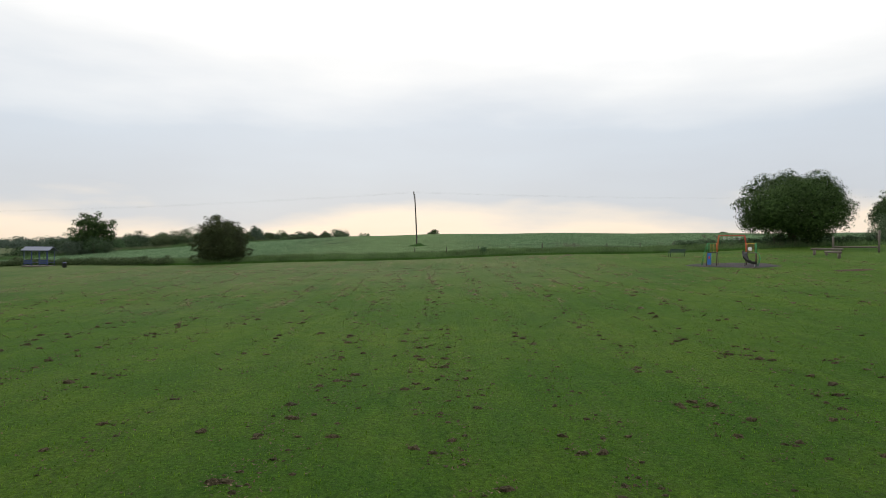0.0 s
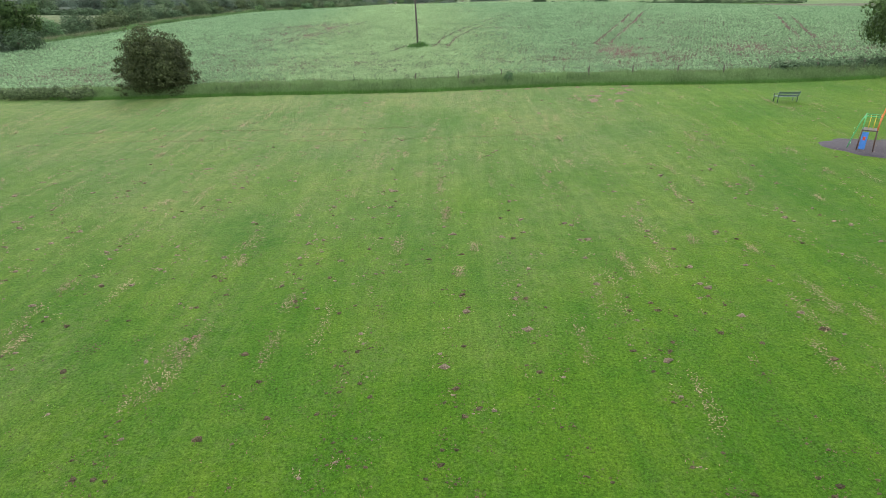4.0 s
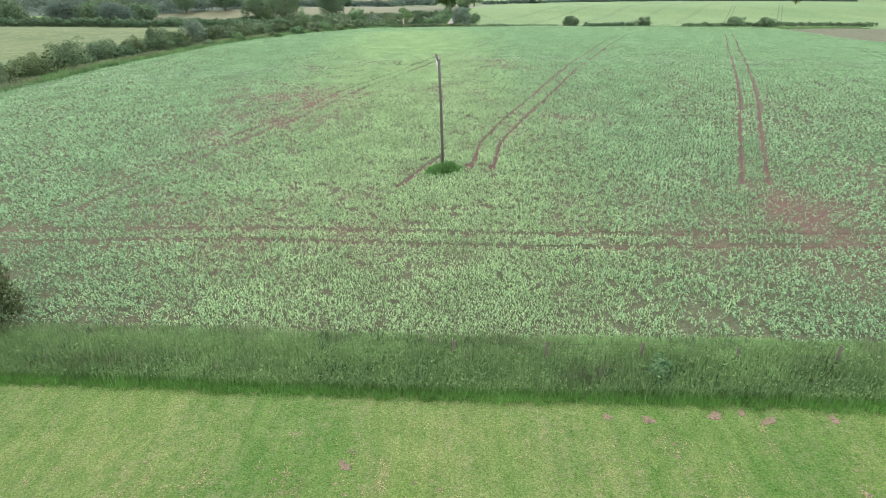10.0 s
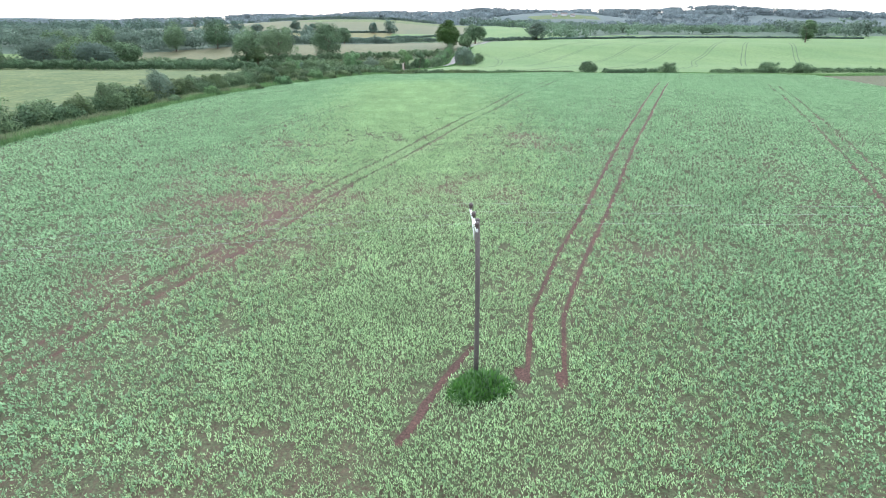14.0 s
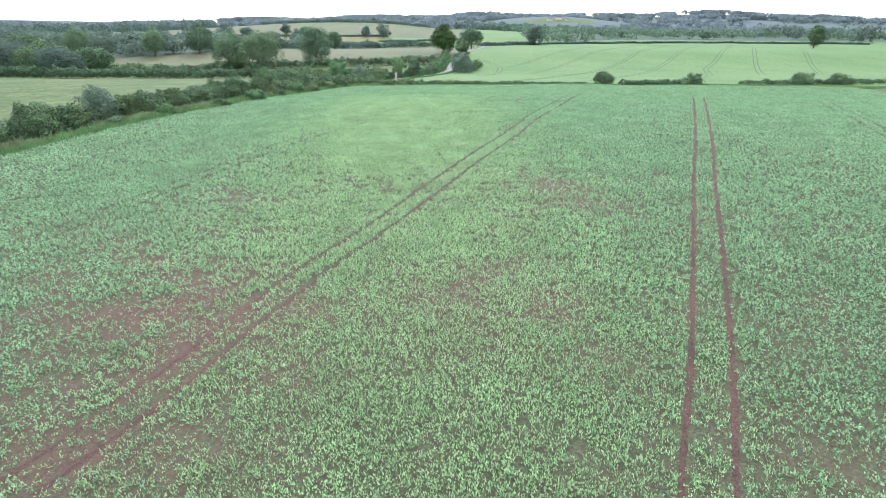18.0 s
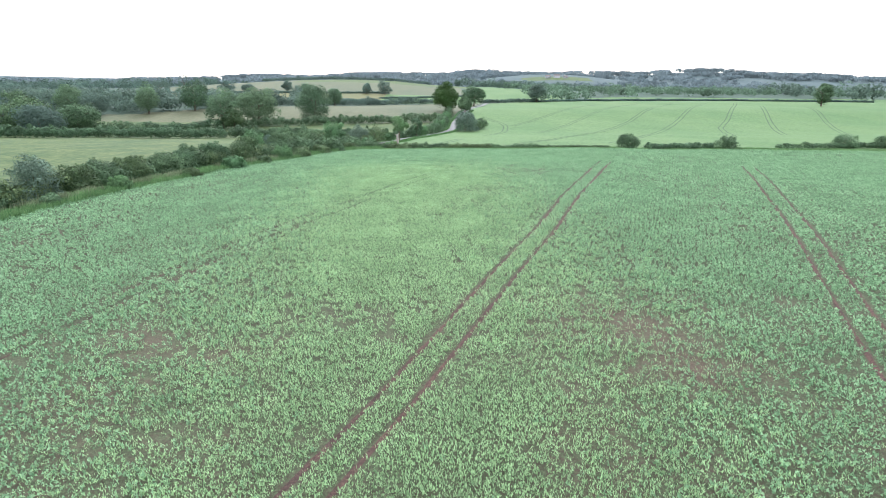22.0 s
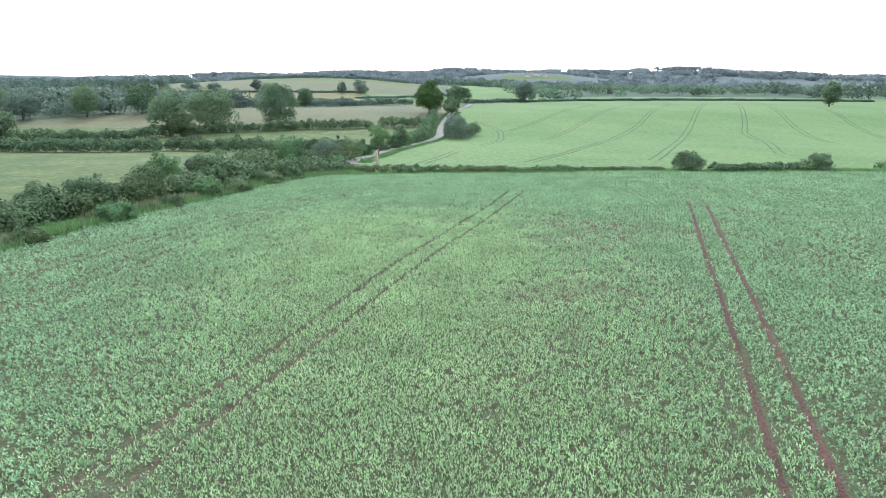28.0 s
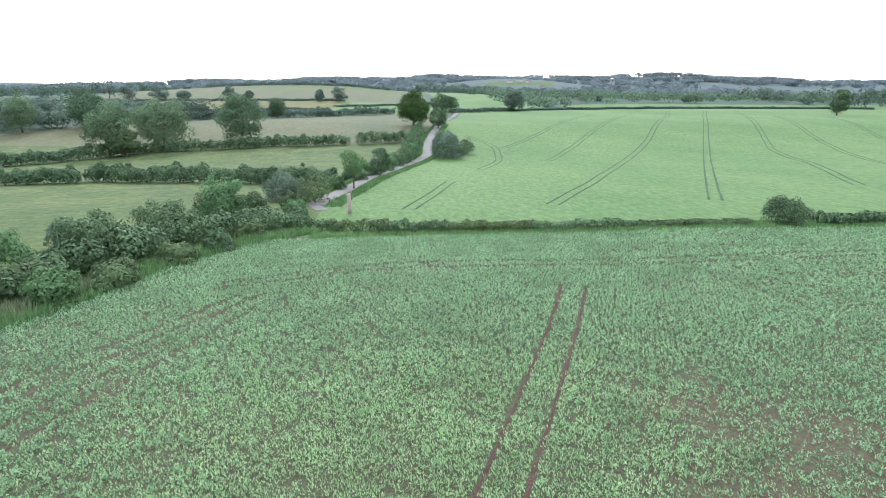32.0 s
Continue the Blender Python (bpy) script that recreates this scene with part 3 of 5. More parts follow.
for line in TRAMS:
    d = np.gradient(np.array(line, float), axis=0)
    d = np.stack([-d[:, 1], d[:, 0]], 1) / np.linalg.norm(d, axis=1, keepdims=True)
    for k in (-.76, .76):
        ob, p = ribbon("wheel_track", np.array(line) + d * k, (.22 if line[-1][0] > 10 else .15), M_SOIL, .02, .35)
        tagged(ob, "bare red soil wheel track through the crop", "track", "wheel tracks", "structure")
        track_points.append((p, .2 if line[-1][0] > 10 else .16))
SPUR = [(-5.66, 64.17), (-5.15, 65.02), (-4.63, 66.41), (-4.21, 67.43), (-3.63, 68.51), (-3.09, 69.4), (-2.66, 70.22)]
spur, p = ribbon("wheel_track", SPUR, .34, M_SOIL, .03, .35)
tagged(spur, "bare red soil wheel track past the pole", "track", "wheel tracks", "structure")
track_points.append((p, .27))
for line in HEADLANDS:
    for k in (-.76, .76):
        q = np.array(line, float) + (np.array([0, k]) if abs(line[-1][0] - line[0][0]) > 30 else np.array([k, 0]))
        s = np.r_[0, np.cumsum(np.linalg.norm(np.diff(q, axis=0), axis=1))]
        at = np.arange(0, s[-1], 1.0)
        track_points.append((np.stack([np.interp(at, s, q[:, 0]), np.interp(at, s, q[:, 1])], 1), .22))
        tagged(ribbon("wheel_track", q[1:-1] if line is HEADLANDS[0] else q, .13, M_SOIL, .025, .35)[0], "faint bare soil wheel track along the field edge", "track", "wheel tracks", "structure")
for line in FAR_TRAMS:
    d = np.gradient(np.array(line, float), axis=0)
    d = np.stack([-d[:, 1], d[:, 0]], 1) / np.linalg.norm(d, axis=1, keepdims=True)
    for k in (-.8, .8):
        ob, p = ribbon("wheel_track", np.array(line, float) + d * k, .34, M_TRAM, .06, 3.0)
        tagged(ob, "dark wheel track through the pale far crop", "track", "wheel tracks", "structure")


# ---- crop plants ----
def bare(x, y):
    """True in the small bare places where seed has failed."""
    return .6 * lumps(x, y, .36, 2.2) + .4 * lumps(x, y, .8, 5.1) + .3 * lumps(x, y, 4.0, 7.7) < -.34 - .16 * np.clip((y - 108) / 22, 0, 1)


def near_tracks(x, y):
    """True where a wheel has pressed the plants down."""
    hit = np.zeros(len(x), bool)
    for p, half in track_points:
        lo, hi = p.min(0) - 1, p.max(0) + 1
        some = np.flatnonzero((x > lo[0]) & (x < hi[0]) & (y > lo[1]) & (y < hi[1]))
        order = np.argsort(p[:, 1]) if p[:, 1].ptp() > p[:, 0].ptp() else np.argsort(p[:, 0])
        q = p[order]
        if p[:, 1].ptp() > p[:, 0].ptp():
            d = np.diff(q, axis=0)
            slope = np.interp(y[some], q[:-1, 1], np.hypot(d[:, 0], d[:, 1]) / np.maximum(np.abs(d[:, 1]), .05))
            off = np.abs(x[some] - np.interp(y[some], q[:, 1], q[:, 0])) / slope
            off[(y[some] < q[0, 1]) | (y[some] > q[-1, 1])] = 9
        else:
            off = np.abs(y[some] - np.interp(x[some], q[:, 0], q[:, 1]))
            off[(x[some] < q[0, 0]) | (x[some] > q[-1, 0])] = 9
        hit[some[off < half * (.6 + .6 * (np.sin(some * 12.9898) * 43758.5 % 1))]] = True
    return hit


def crop(name, seed, x0, x1, y0, y1, spacing, tufts, size, tall, bend, keep):
    """Young plants in drilled rows that run with the wheel tracks."""
    rng = np.random.default_rng(seed)
    c, s = math.cos(DRILL), math.sin(DRILL)
    reach = math.hypot(x1 - x0, y1 - y0) / 2
    U, V = np.meshgrid(np.arange(-reach, reach, spacing * 1.12), np.arange(-reach, reach, spacing * .9))
    U, V = (U + rng.normal(0, .2, U.shape) * spacing).ravel(), (V + rng.uniform(-.5, .5, V.shape) * spacing).ravel()
    x, y = (x0 + x1) / 2 + U * c + V * s, (y0 + y1) / 2 - U * s + V * c
    ok = (x > x0) & (x < x1) & (y > y0) & (y < y1) & (x > edge(y) + .5) & (y > hedge_back(x) - .6) & (y < far_hedge(x) - 1.6)
    x, y = x[ok], y[ok]
    ok = keep(x + rng.normal(0, 4.0, len(x)), y + rng.normal(0, 5.0, len(x)))
    x, y = x[ok], y[ok]
    c = cover_at(x, y)
    ok = (rng.random(len(x)) < np.clip(.42 + (c - .05) * .85, 0, .98) * np.where(bare(x, y), .12, 1)) & ~near_tracks(x, y)
    ok &= (np.hypot(x + 2.65, y - 67.3) > 1.0) & (np.hypot((x + .72) * 1.6, y - 68.0) > .6) & (np.hypot((x - .84) * 1.6, y - 67.7) > .5)
    x, y, c = x[ok], y[ok], c[ok]
    n = len(x)
    z = height(x, y)
    vigour = (.6 + .4 * c) * rng.uniform(.75, 1.2, n)
    out = []
    for k in range(tufts):
        turn = 2 * np.pi * k / tufts * 1.62 + rng.uniform(0, 2, n)
        lean = rng.uniform(*bend, n)
        d = np.stack([np.cos(turn) * np.sin(lean), np.sin(turn) * np.sin(lean), np.cos(lean)], 1)
        w = np.stack([-np.sin(turn), np.cos(turn), rng.normal(0, .2, n)], 1)
        rise = tall * vigour * (.1 + .8 * (k + 1) / tufts) * rng.uniform(.75, 1.1, n)
        root = np.stack([x + rng.normal(0, .055, n), y + rng.normal(0, .055, n), z + rise * .7], 1)
        length = (tall * .36 * vigour * rng.uniform(.7, 1.2, n))[:, None]
        half = (size * vigour * rng.uniform(.7, 1.2, n))[:, None] * .5
        tip = root + d * length
        out.append(np.stack([root - w * half * .9, root + d * length * .35 + w * half * 1.1, tip], 1))
    v = np.concatenate(out).reshape(-1, 3)
    ob = part(name, mesh_of(name, v, np.arange(len(v)).reshape(-1, 3)), L_CROP)
    return tagged(ob, "young pale green crop plants in red soil", "crop", kind="stuff")


DRILL = math.atan(.4)
path_x = lambda y: -1.0 - .06 * np.clip(y, 0, 150)  # noqa: E731
NEAR, FAR = 11.0, 27.0
crop("crop_plants", 3, -45, 35, 44, 176, .165, 9, .060, .33, (.05, .95), lambda x, y: (np.abs(x - path_x(y)) < NEAR) & (y < 164))
crop("crop_plants", 4, -60, 50, 44, 192, .215, 7, .106, .34, (.05, .95), lambda x, y: ((np.abs(x - path_x(y)) >= NEAR) | (y >= 164)) & (np.abs(x - path_x(y)) < FAR))
crop("crop_plants", 5, -75, 84, 44, 194, .28, 5, .186, .34, (.05, .95), lambda x, y: np.abs(x - path_x(y)) >= FAR)


# ---- rough grass, turf and litter ----
def tussocks(name, seed, x, y, tall, size, blades, material, label, bend=.5, fine=False, low=.05):
    rng = np.random.default_rng(seed)
    n = len(x)
    z = height(x, y)
    tall = np.broadcast_to(tall, n)
    out = []
    for k in range(blades):
        turn, lean = rng.uniform(0, 2 * np.pi, n), rng.uniform(low, bend, n)
        d = np.stack([np.cos(turn) * np.sin(lean), np.sin(turn) * np.sin(lean), np.cos(lean)], 1)
        w = np.stack([-np.sin(turn), np.cos(turn), np.zeros(n)], 1) * size * .5
        root = np.stack([x + rng.normal(0, .1, n), y + rng.normal(0, .1, n), z - .02 if low < .5 else z + rng.uniform(.0, .075, n)], 1)
        length = (tall * rng.uniform(.55, 1.2, n))[:, None]
        m = root + d * length * .55
        tip = m + (d + np.array([0, 0, -.35 if low < .5 else 0]) * lean[:, None]) * length * .5
        out.append(np.stack([root - w, root + w, tip] if fine else [root, m + w, tip, m - w], 1))
    v = np.concatenate(out).reshape(-1, 3)
    ob = part(name, mesh_of(name, v, np.arange(len(v)).reshape(-1, 3 if fine else 4)), material)
    return tagged(ob, label, "grass", kind="stuff")


def heaps(name, seed, x, y, wide, material, label):
    """Small ragged heaps that lie on the land, each a crumpled dome."""
    rng = np.random.default_rng(seed)
    n, k = len(x), 6
    a = 2 * np.pi * np.arange(k)[None] / k + rng.uniform(0, 6.28, (n, 1)) + rng.normal(0, .25, (n, k))
    rows = []
    for reach, rise in ((1.0, -.06), (.62, .30)):
        r = wide[:, None] * reach * rng.uniform(.55, 1.35, (n, k))
        px, py = x[:, None] + r * np.cos(a) * 1.15, y[:, None] + r * np.sin(a) * .85
        rows.append(np.stack([px, py, height(px, py) + wide[:, None] * rise * rng.uniform(.5, 1.6, (n, k))], -1))
    top = np.stack([x, y, height(x, y) + wide * rng.uniform(.25, .6, n)], -1)[:, None]
    v = np.concatenate([*rows, top], 1).reshape(-1, 3)
    j = np.arange(k)
    one = np.concatenate([np.stack([j, (j + 1) % k, k + (j + 1) % k], 1), np.stack([j, k + (j + 1) % k, k + j], 1), np.stack([k + j, k + (j + 1) % k, np.full(k, 2 * k)], 1)])
    f = (one[None] + (np.arange(n) * (2 * k + 1))[:, None, None]).reshape(-1, 3)
    return tagged(part(name, mesh_of(name, v, f), material), label, "grass", kind="stuff")


rng = np.random.default_rng(11)
n = 40000
x = np.where(rng.random(n) < .75, rng.uniform(-30, 30, n), rng.uniform(-75, 62, n))
k = rng.random(n)
y = hedge_front(x) + .35 + k * (hedge_back(x) - hedge_front(x) - .4)
bank = (.34 + .34 * np.sin(np.pi * np.clip(k * 1.1, 0, 1))) * (1 + .3 * lumps(x, y, 3.0, 2.0) + .2 * lumps(x, y, .6, 4.0))
tussocks("rough_grass", 12, x, y, bank, .042, 4, L_BANK, "tall rough grass on the field boundary", .45, fine=True)
n = 60000
x = rng.uniform(-32, 34, n)
k = rng.random(n)
y = hedge_front(x) + .3 + k * (hedge_back(x) - hedge_front(x) - .4)
bank = (.34 + .34 * np.sin(np.pi * np.clip(k * 1.1, 0, 1))) * (1 + .3 * lumps(x, y, 3.0, 2.0) + .2 * lumps(x, y, .6, 4.0))
at = np.stack([x, y, height(x, y) + bank * rng.uniform(.45, .95, n)], 1)
heads_ob = part("grass_heads", leaf_mesh("grass_heads", leaves(at, unit(rng, n) + np.array([0, -.3, .8]), .085, rng, .5)), L_HEADS)
tagged(heads_ob, "pale seeding heads over the boundary grass", "grass", kind="stuff")
n = 9000
x = rng.uniform(-32, 32, n)
y = hedge_front(x) + rng.uniform(-.12, .5, n) + .12 * lumps(x, x, 1.1, 2.0)
tussocks("rough_grass", 31, x, y, .22 * rng.uniform(.6, 1.4, n), .03, 5, L_LUSH, "bright uncut grass fringe along the mown turf", .7, fine=True)
n = 2600
x = rng.uniform(-32, 40, n)
y = hedge_front(x) + rng.uniform(.8, 3.2, n)
keep = lumps(x, y, 2.5, 6.0) > .0
tussocks("seeding_grass", 13, x[keep], y[keep], .78, .03, 4, L_SEED, "seeding grass heads and dock stems", .35)
n = 900
x = rng.uniform(-30, 30, n)
y = hedge_front(x) + rng.uniform(.9, 3.0, n)
keep = lumps(x, y, 3.5, 1.0) > .15
tussocks("nettles", 32, x[keep], y[keep], .62, .10, 9, L_HEDGE, "dark green nettles in the boundary grass", 1.2)
n = 16000
y = rng.uniform(60, 196, n)
x = edge(y) - rng.uniform(-.9, 2.6, n)
tussocks("rough_grass", 14, x, y, .75 * (1 + .4 * lumps(x, y, 2.5, 3.0)), .06, 5, L_GRASS, "uncut grass margin beside the hedgerow", fine=True)
n = 4500
y = rng.uniform(85, 180, n)
x = edge(y) - rng.uniform(.4, 2.4, n)
keep = lumps(x, y, 4.0, 5.0) > -.05
tussocks("seeding_grass", 15, x[keep], y[keep], .95, .055, 5, L_SEED, "brown seeding grass along the hedgerow", .35)
n = 15000
x = rng.uniform(-18, 110, n)
y = far_hedge(x) + rng.uniform(-2.0, 2.4, n)
tussocks("rough_grass", 16, x, y, .32 * (1 + .4 * lumps(x, y, 2.5, 1.0)), .07, 4, L_GRASS, "uncut grass bank between two crops", fine=True)
n = 420
r, a = np.sqrt(rng.random(n)), rng.uniform(0, 2 * np.pi, n)
lobe = 1 + .22 * np.sin(2 * a + .8) + .16 * np.sin(3 * a + 2.0)
x, y = -2.6 + 1.0 * r * lobe * np.cos(a), 67.25 + .8 * r * lobe * np.sin(a)
tall = (.62 - .34 * r) * (1 + .55 * lumps(x, y, .33, 3.0)) * rng.uniform(.75, 1.25, n)
tussocks("rough_grass", 17, x, y, np.clip(tall, .14, 1), .075, 16, L_LUSH, "lush uncut grass round the foot of the pole", 1.35)
keep = rng.random(n) < .4
tussocks("nettles", 33, x[keep], y[keep], np.clip(tall[keep] * 1.15, .1, 1), .12, 9, L_BRIGHT, "leafy weeds round the foot of the pole", 1.3)
n = 38000
y = -13 + 30 * rng.random(n) ** 1.4
x = .7 + rng.uniform(-1, 1, n) * (6 + (y + 17) * .85)
tussocks("turf", 18, x, y, .06, .022, 3, L_TURF, "short mown turf blades", 1.35, True)
# Mown grass left lying: clumps in swaths along the mower's way, loose crumbs between them.
n = 22000
x, y = rng.uniform(-34, 30, n), -16 + 59 * rng.random(n) ** 1.25
swath = .75 * np.sin(x * 2.6 + .05 * y + 1.2 * lumps(x * .3, y * .08, 1.0, 5.0)) + .6 * lumps(x, y * .15, 1.3, 3.3) + .55 * lumps(x, y, 9.0, 2.0) + rng.normal(0, .55, n)
keep = swath > .16 + .014 * np.clip(y - 6, 0, 40)
x, y = x[keep], y[keep]
wide = (.018 + .07 * rng.random(len(x)) ** 5 + .028 * rng.random(len(x))) * np.clip(1.25 - .012 * np.clip(y, 0, 60), .75, 1.3)
# Darker clumps near the start of the path, paler ones beyond.
late = (y > 15 + rng.normal(0, 7, len(y)))
heaps("grass_clumps", 19, x[~late], y[~late], wide[~late], M_CLUMP, "dark brown clumps of mown grass lying on the turf")
heaps("grass_clumps", 36, x[late], y[late], wide[late] * 1.2, M_PALECLUMP, "dry pale clumps of mown grass lying on the turf")
for seed, some, material, label in ((37, ~late, L_STRAW, "brown shreds of mown grass round the clumps"), (35, late, L_PALE, "dry pale shreds of mown grass")):
    px, py = np.repeat(x[some], 4), np.repeat(y[some], 4)
    px, py = px + rng.normal(0, .08, len(px)), py + rng.normal(0, .12, len(py))
    tussocks("grass_clippings", seed, px, py, .05, .028, 2, material, label, 1.55, True, .85)
sx, sy = rng.uniform(-30, 24, 170), rng.uniform(7, 41, 170)
run = np.repeat(np.arange(170), 45)
along = rng.random(len(run)) * (.6 + 2.4 * (run * .618 % 1))
x, y = sx[run] + along * .05 + rng.normal(0, .035, len(run)), sy[run] + along
tussocks("grass_clippings", 28, x, y, .045, .026, 4, L_PALE, "dry streaks of mown grass", 1.55, True, .9)
n = 4500
x, y = rng.uniform(-34, 28, n), rng.uniform(-12, 43.5, n)
keep = lumps(x, y * .5, 4.0, 7.0) + rng.normal(0, .5, n) > .35
tussocks("grass_clippings", 20, x[keep], y[keep], .05, .03, 4, L_STRAW, "loose dry crumbs of mown grass", 1.55, True, .9)
# Faint lines of an old pitch marking.
for k, line in enumerate([[(-24, 34.8), (-9.6, 34.5), (-1, 34.2)], [(-22, 32.5), (-5, 31.8), (6, 31.1)]]):
    q = np.array(line)
    x = rng.uniform(q[0, 0], q[-1, 0], 900)
    y = np.interp(x, q[:, 0], q[:, 1]) + rng.normal(0, .05, 900)
    tussocks("grass_clippings", 26 + k, x, y, .06, .045, 3, L_PALE, "dry grass along a faded pitch line", 1.55, True)


# ---- trees and bushes ----
def limbs(rng, tall, spread, girth, fork=.3, count=6):
    """A tapered trunk with limbs."""
    lean = rng.normal(0, .04, 2) * tall
    top = np.array([lean[0], lean[1], tall * .8])
    made = [tube([(0, 0, -.2), (0, 0, .25 * tall * fork), top * .5, top], [girth * 1.35, girth, girth * .7, girth * .15], 10)]
    for k in range(count):
        a = 2 * np.pi * (k + rng.random() * .6) / count
        z = tall * (fork + rng.random() * .3)
        base = top * (z / (tall * .8)) * np.array([1, 1, 0]) + np.array([0, 0, z])
        end = np.array([np.cos(a) * spread * .8, np.sin(a) * spread * .8, z + tall * rng.uniform(.12, .35)])
        bend = (base + end) / 2 + np.array([0, 0, tall * .06])
        made.append(tube([base, bend, end], [girth * .45, girth * .28, girth * .06], 7))
    return made


def crown_blobs(rng, tall, wide, clear, count, flat=1.0, clump=(.12, .21), core=.40):
    """Overlapping leaf masses over an uneven dome, with a thinner core."""
    rise = tall - clear
    blobs = [(0, 0, clear + rise * .46, wide * core, wide * core, rise * .44)] * max(1, count // 8)
    lop = rng.uniform(0, 6.28, 3)
    for k in range(count * 2):
        a, e = rng.uniform(0, 2 * np.pi), np.arcsin(rng.uniform(-.9, 1.0))
        s = wide * rng.uniform(*clump)
        out = 1 + .13 * np.sin(2 * a + lop[0]) + .10 * np.sin(3 * a + 4 * e + lop[1])
        r = (wide * .5 * out - s) * np.cos(e) * rng.uniform(.82, 1.0)
        z = clear + rise * .45 + (rise * (.55 if e > 0 else .45) * out - s * .8) * np.sin(e)
        blobs.append((r * np.cos(a), r * np.sin(a), max(clear + s * .4, z), s, s, s * flat * rng.uniform(.6, .95)))
    return blobs


def tree(name, x, y, tall, wide, material, label, seed, clear=None, girth=None, count=14, number=2500, size=.4, flat=1.0, category="tree", group="", z=None, inner=.6, fork=.3, clump=(.12, .21), core=.40):
    rng = np.random.default_rng(seed)
    clear = tall * .05 if clear is None else clear * .25
    number, size = int(number * (2.2 if y > 250 else 2.6)), size * (1.0 if y > 250 else .92)
    root = thing(name, x, y, z, 0, label, category, group)
    for k, me in enumerate(limbs(rng, tall * .9, wide * .42, girth or wide * .028, fork)):
        part("limb" if k else "trunk", me, M_BARK, root)
    at, out = in_blobs(rng, crown_blobs(rng, tall, wide, clear, count, flat, clump, core), number, inner)
    part("crown", leaf_mesh("crown", leaves(at, out + unit(rng, number) * .42, size, rng)), material, root)
    return root


def bush(name, x, y, tall, wide, material, label, seed, number=1400, size=.25, count=9, category="bush", group="", long=1.0, turn=0.0, sprays=0):
    rng = np.random.default_rng(seed)
    root = thing(name, x, y, None, turn, label, category, group)
    for a in rng.uniform(0, 2 * np.pi, 3):
        stem = tube([(0, 0, -.1), (np.cos(a) * wide * .1, np.sin(a) * wide * .1, tall * .35), (np.cos(a) * wide * .25, np.sin(a) * wide * .25, tall * .7)], [.07, .05, .015], 6)
        part("stem", stem, M_BARK, root)
    blobs = [(0, 0, tall * .34, wide * .39 * long, wide * .39, tall * .52)] * (count // 3)
    lop = rng.uniform(0, 6.28, 2)
    for k in range(count * 2 + 8):
        a, e = rng.uniform(0, 2 * np.pi), np.arcsin(rng.random() ** 1.15 * .97)
        s = wide * rng.uniform(.08, .17)
        out = 1 + .12 * np.sin(2 * a + lop[0]) + .10 * np.sin(3 * a + 3 * e + lop[1])
        r, z = (wide * .53 * out - s) * np.cos(e) ** .8, (tall * (.65 + .35 * out) - s * .8) * np.sin(e)
        blobs.append((r * np.cos(a) * long, r * np.sin(a), max(s * .45, z), s * max(1, long * .7), s, min(s * .9, tall * .26)))
    for k in range(sprays):
        a, e = rng.uniform(0, 2 * np.pi), np.arcsin(rng.random() * .98)
        s = wide * rng.uniform(.025, .055)
        o = rng.uniform(.93, 1.06)
        blobs.append((wide * .5 * o * np.cos(e) ** .8 * np.cos(a), wide * .5 * o * np.cos(e) ** .8 * np.sin(a), tall * o * np.sin(e), s * 1.3, s * 1.3, s * .8))
    number, size = int(number * 2.3), size * .78
    at, out = in_blobs(rng, blobs, number, .45)
    at[:, 2] = np.where(at[:, 2] < .03, .05 + np.abs(at[:, 2]) * .7, at[:, 2])
    part("crown", leaf_mesh("crown", leaves(at, out + unit(rng, number) * .42, size, rng)), material, root)
    return root


def hedge(x0, y0, x1, y1, tall, wide, material, label, seed, density=26, size=.3, name="hedge"):
    """A run of hedge between two plan points, uneven along its top."""
    rng = np.random.default_rng(seed)
    length = math.hypot(x1 - x0, y1 - y0)
    turn = math.atan2(y1 - y0, x1 - x0)
    root = thing(name, (x0 + x1) / 2, (y0 + y1) / 2, 0, math.degrees(turn), label, "hedge")
    n = max(3, int(length / (wide * .42)))
    s = np.linspace(-.5, .5, n) * length
    px, py = (x0 + x1) / 2 + np.cos(turn) * s, (y0 + y1) / 2 + np.sin(turn) * s
    g = height(px, py)
    blobs = []
    for k in range(n):
        t = tall * rng.uniform(.8, 1.15)
        blobs.append((s[k], rng.normal(0, wide * .08), g[k] + t * .38, wide * rng.uniform(.36, .48), wide * rng.uniform(.38, .46), t * .52))
        for q in range(3):
            b = wide * rng.uniform(.12, .24)
            side = rng.uniform(-.42, .42)
            blobs.append((s[k] + rng.normal(0, wide * .2), side * wide, g[k] + max(b * .5, t * (1.05 - 1.1 * abs(side)) * rng.uniform(.6, 1) - b * .5), b, b, min(b, t * .35)))
    number, size = int(length * density * 3.4), size
    at, out = in_blobs(rng, blobs, number, .5)
    part("foliage", leaf_mesh("foliage", leaves(at, out + unit(rng, number) * .42, size, rng)), material, root)
    return root


tree("oak_tree", 37.55, 44.0, 7.8, 11.0, L_OAK, "broad dark green oak with a low crown at the park's edge", 21, .2, .42, 44, 19000, .23, .9, fork=.1, clump=(.09, .17), core=.45, inner=.4)
bush("hawthorn_bush", -23.6, 48.2, 5.2, 6.2, L_HAW, "dense brownish green hawthorn on the field boundary", 22, 13000, .22, 24, sprays=120)
tree("ash_tree", -59.5, 85, 7.4, 7.4, L_OAK, "open dark tree in the hedgerow with sky between its branches", 23, 2.0, .26, 34, 2600, .34, inner=.25, clump=(.08, .14), core=.30)
bush("hedgerow_bush", -58.5, 84.2, 3.6, 6.5, L_HEDGE, "dark green bush at the foot of the hedgerow ash", 231, 1500, .3, group="hedgerow bushes")
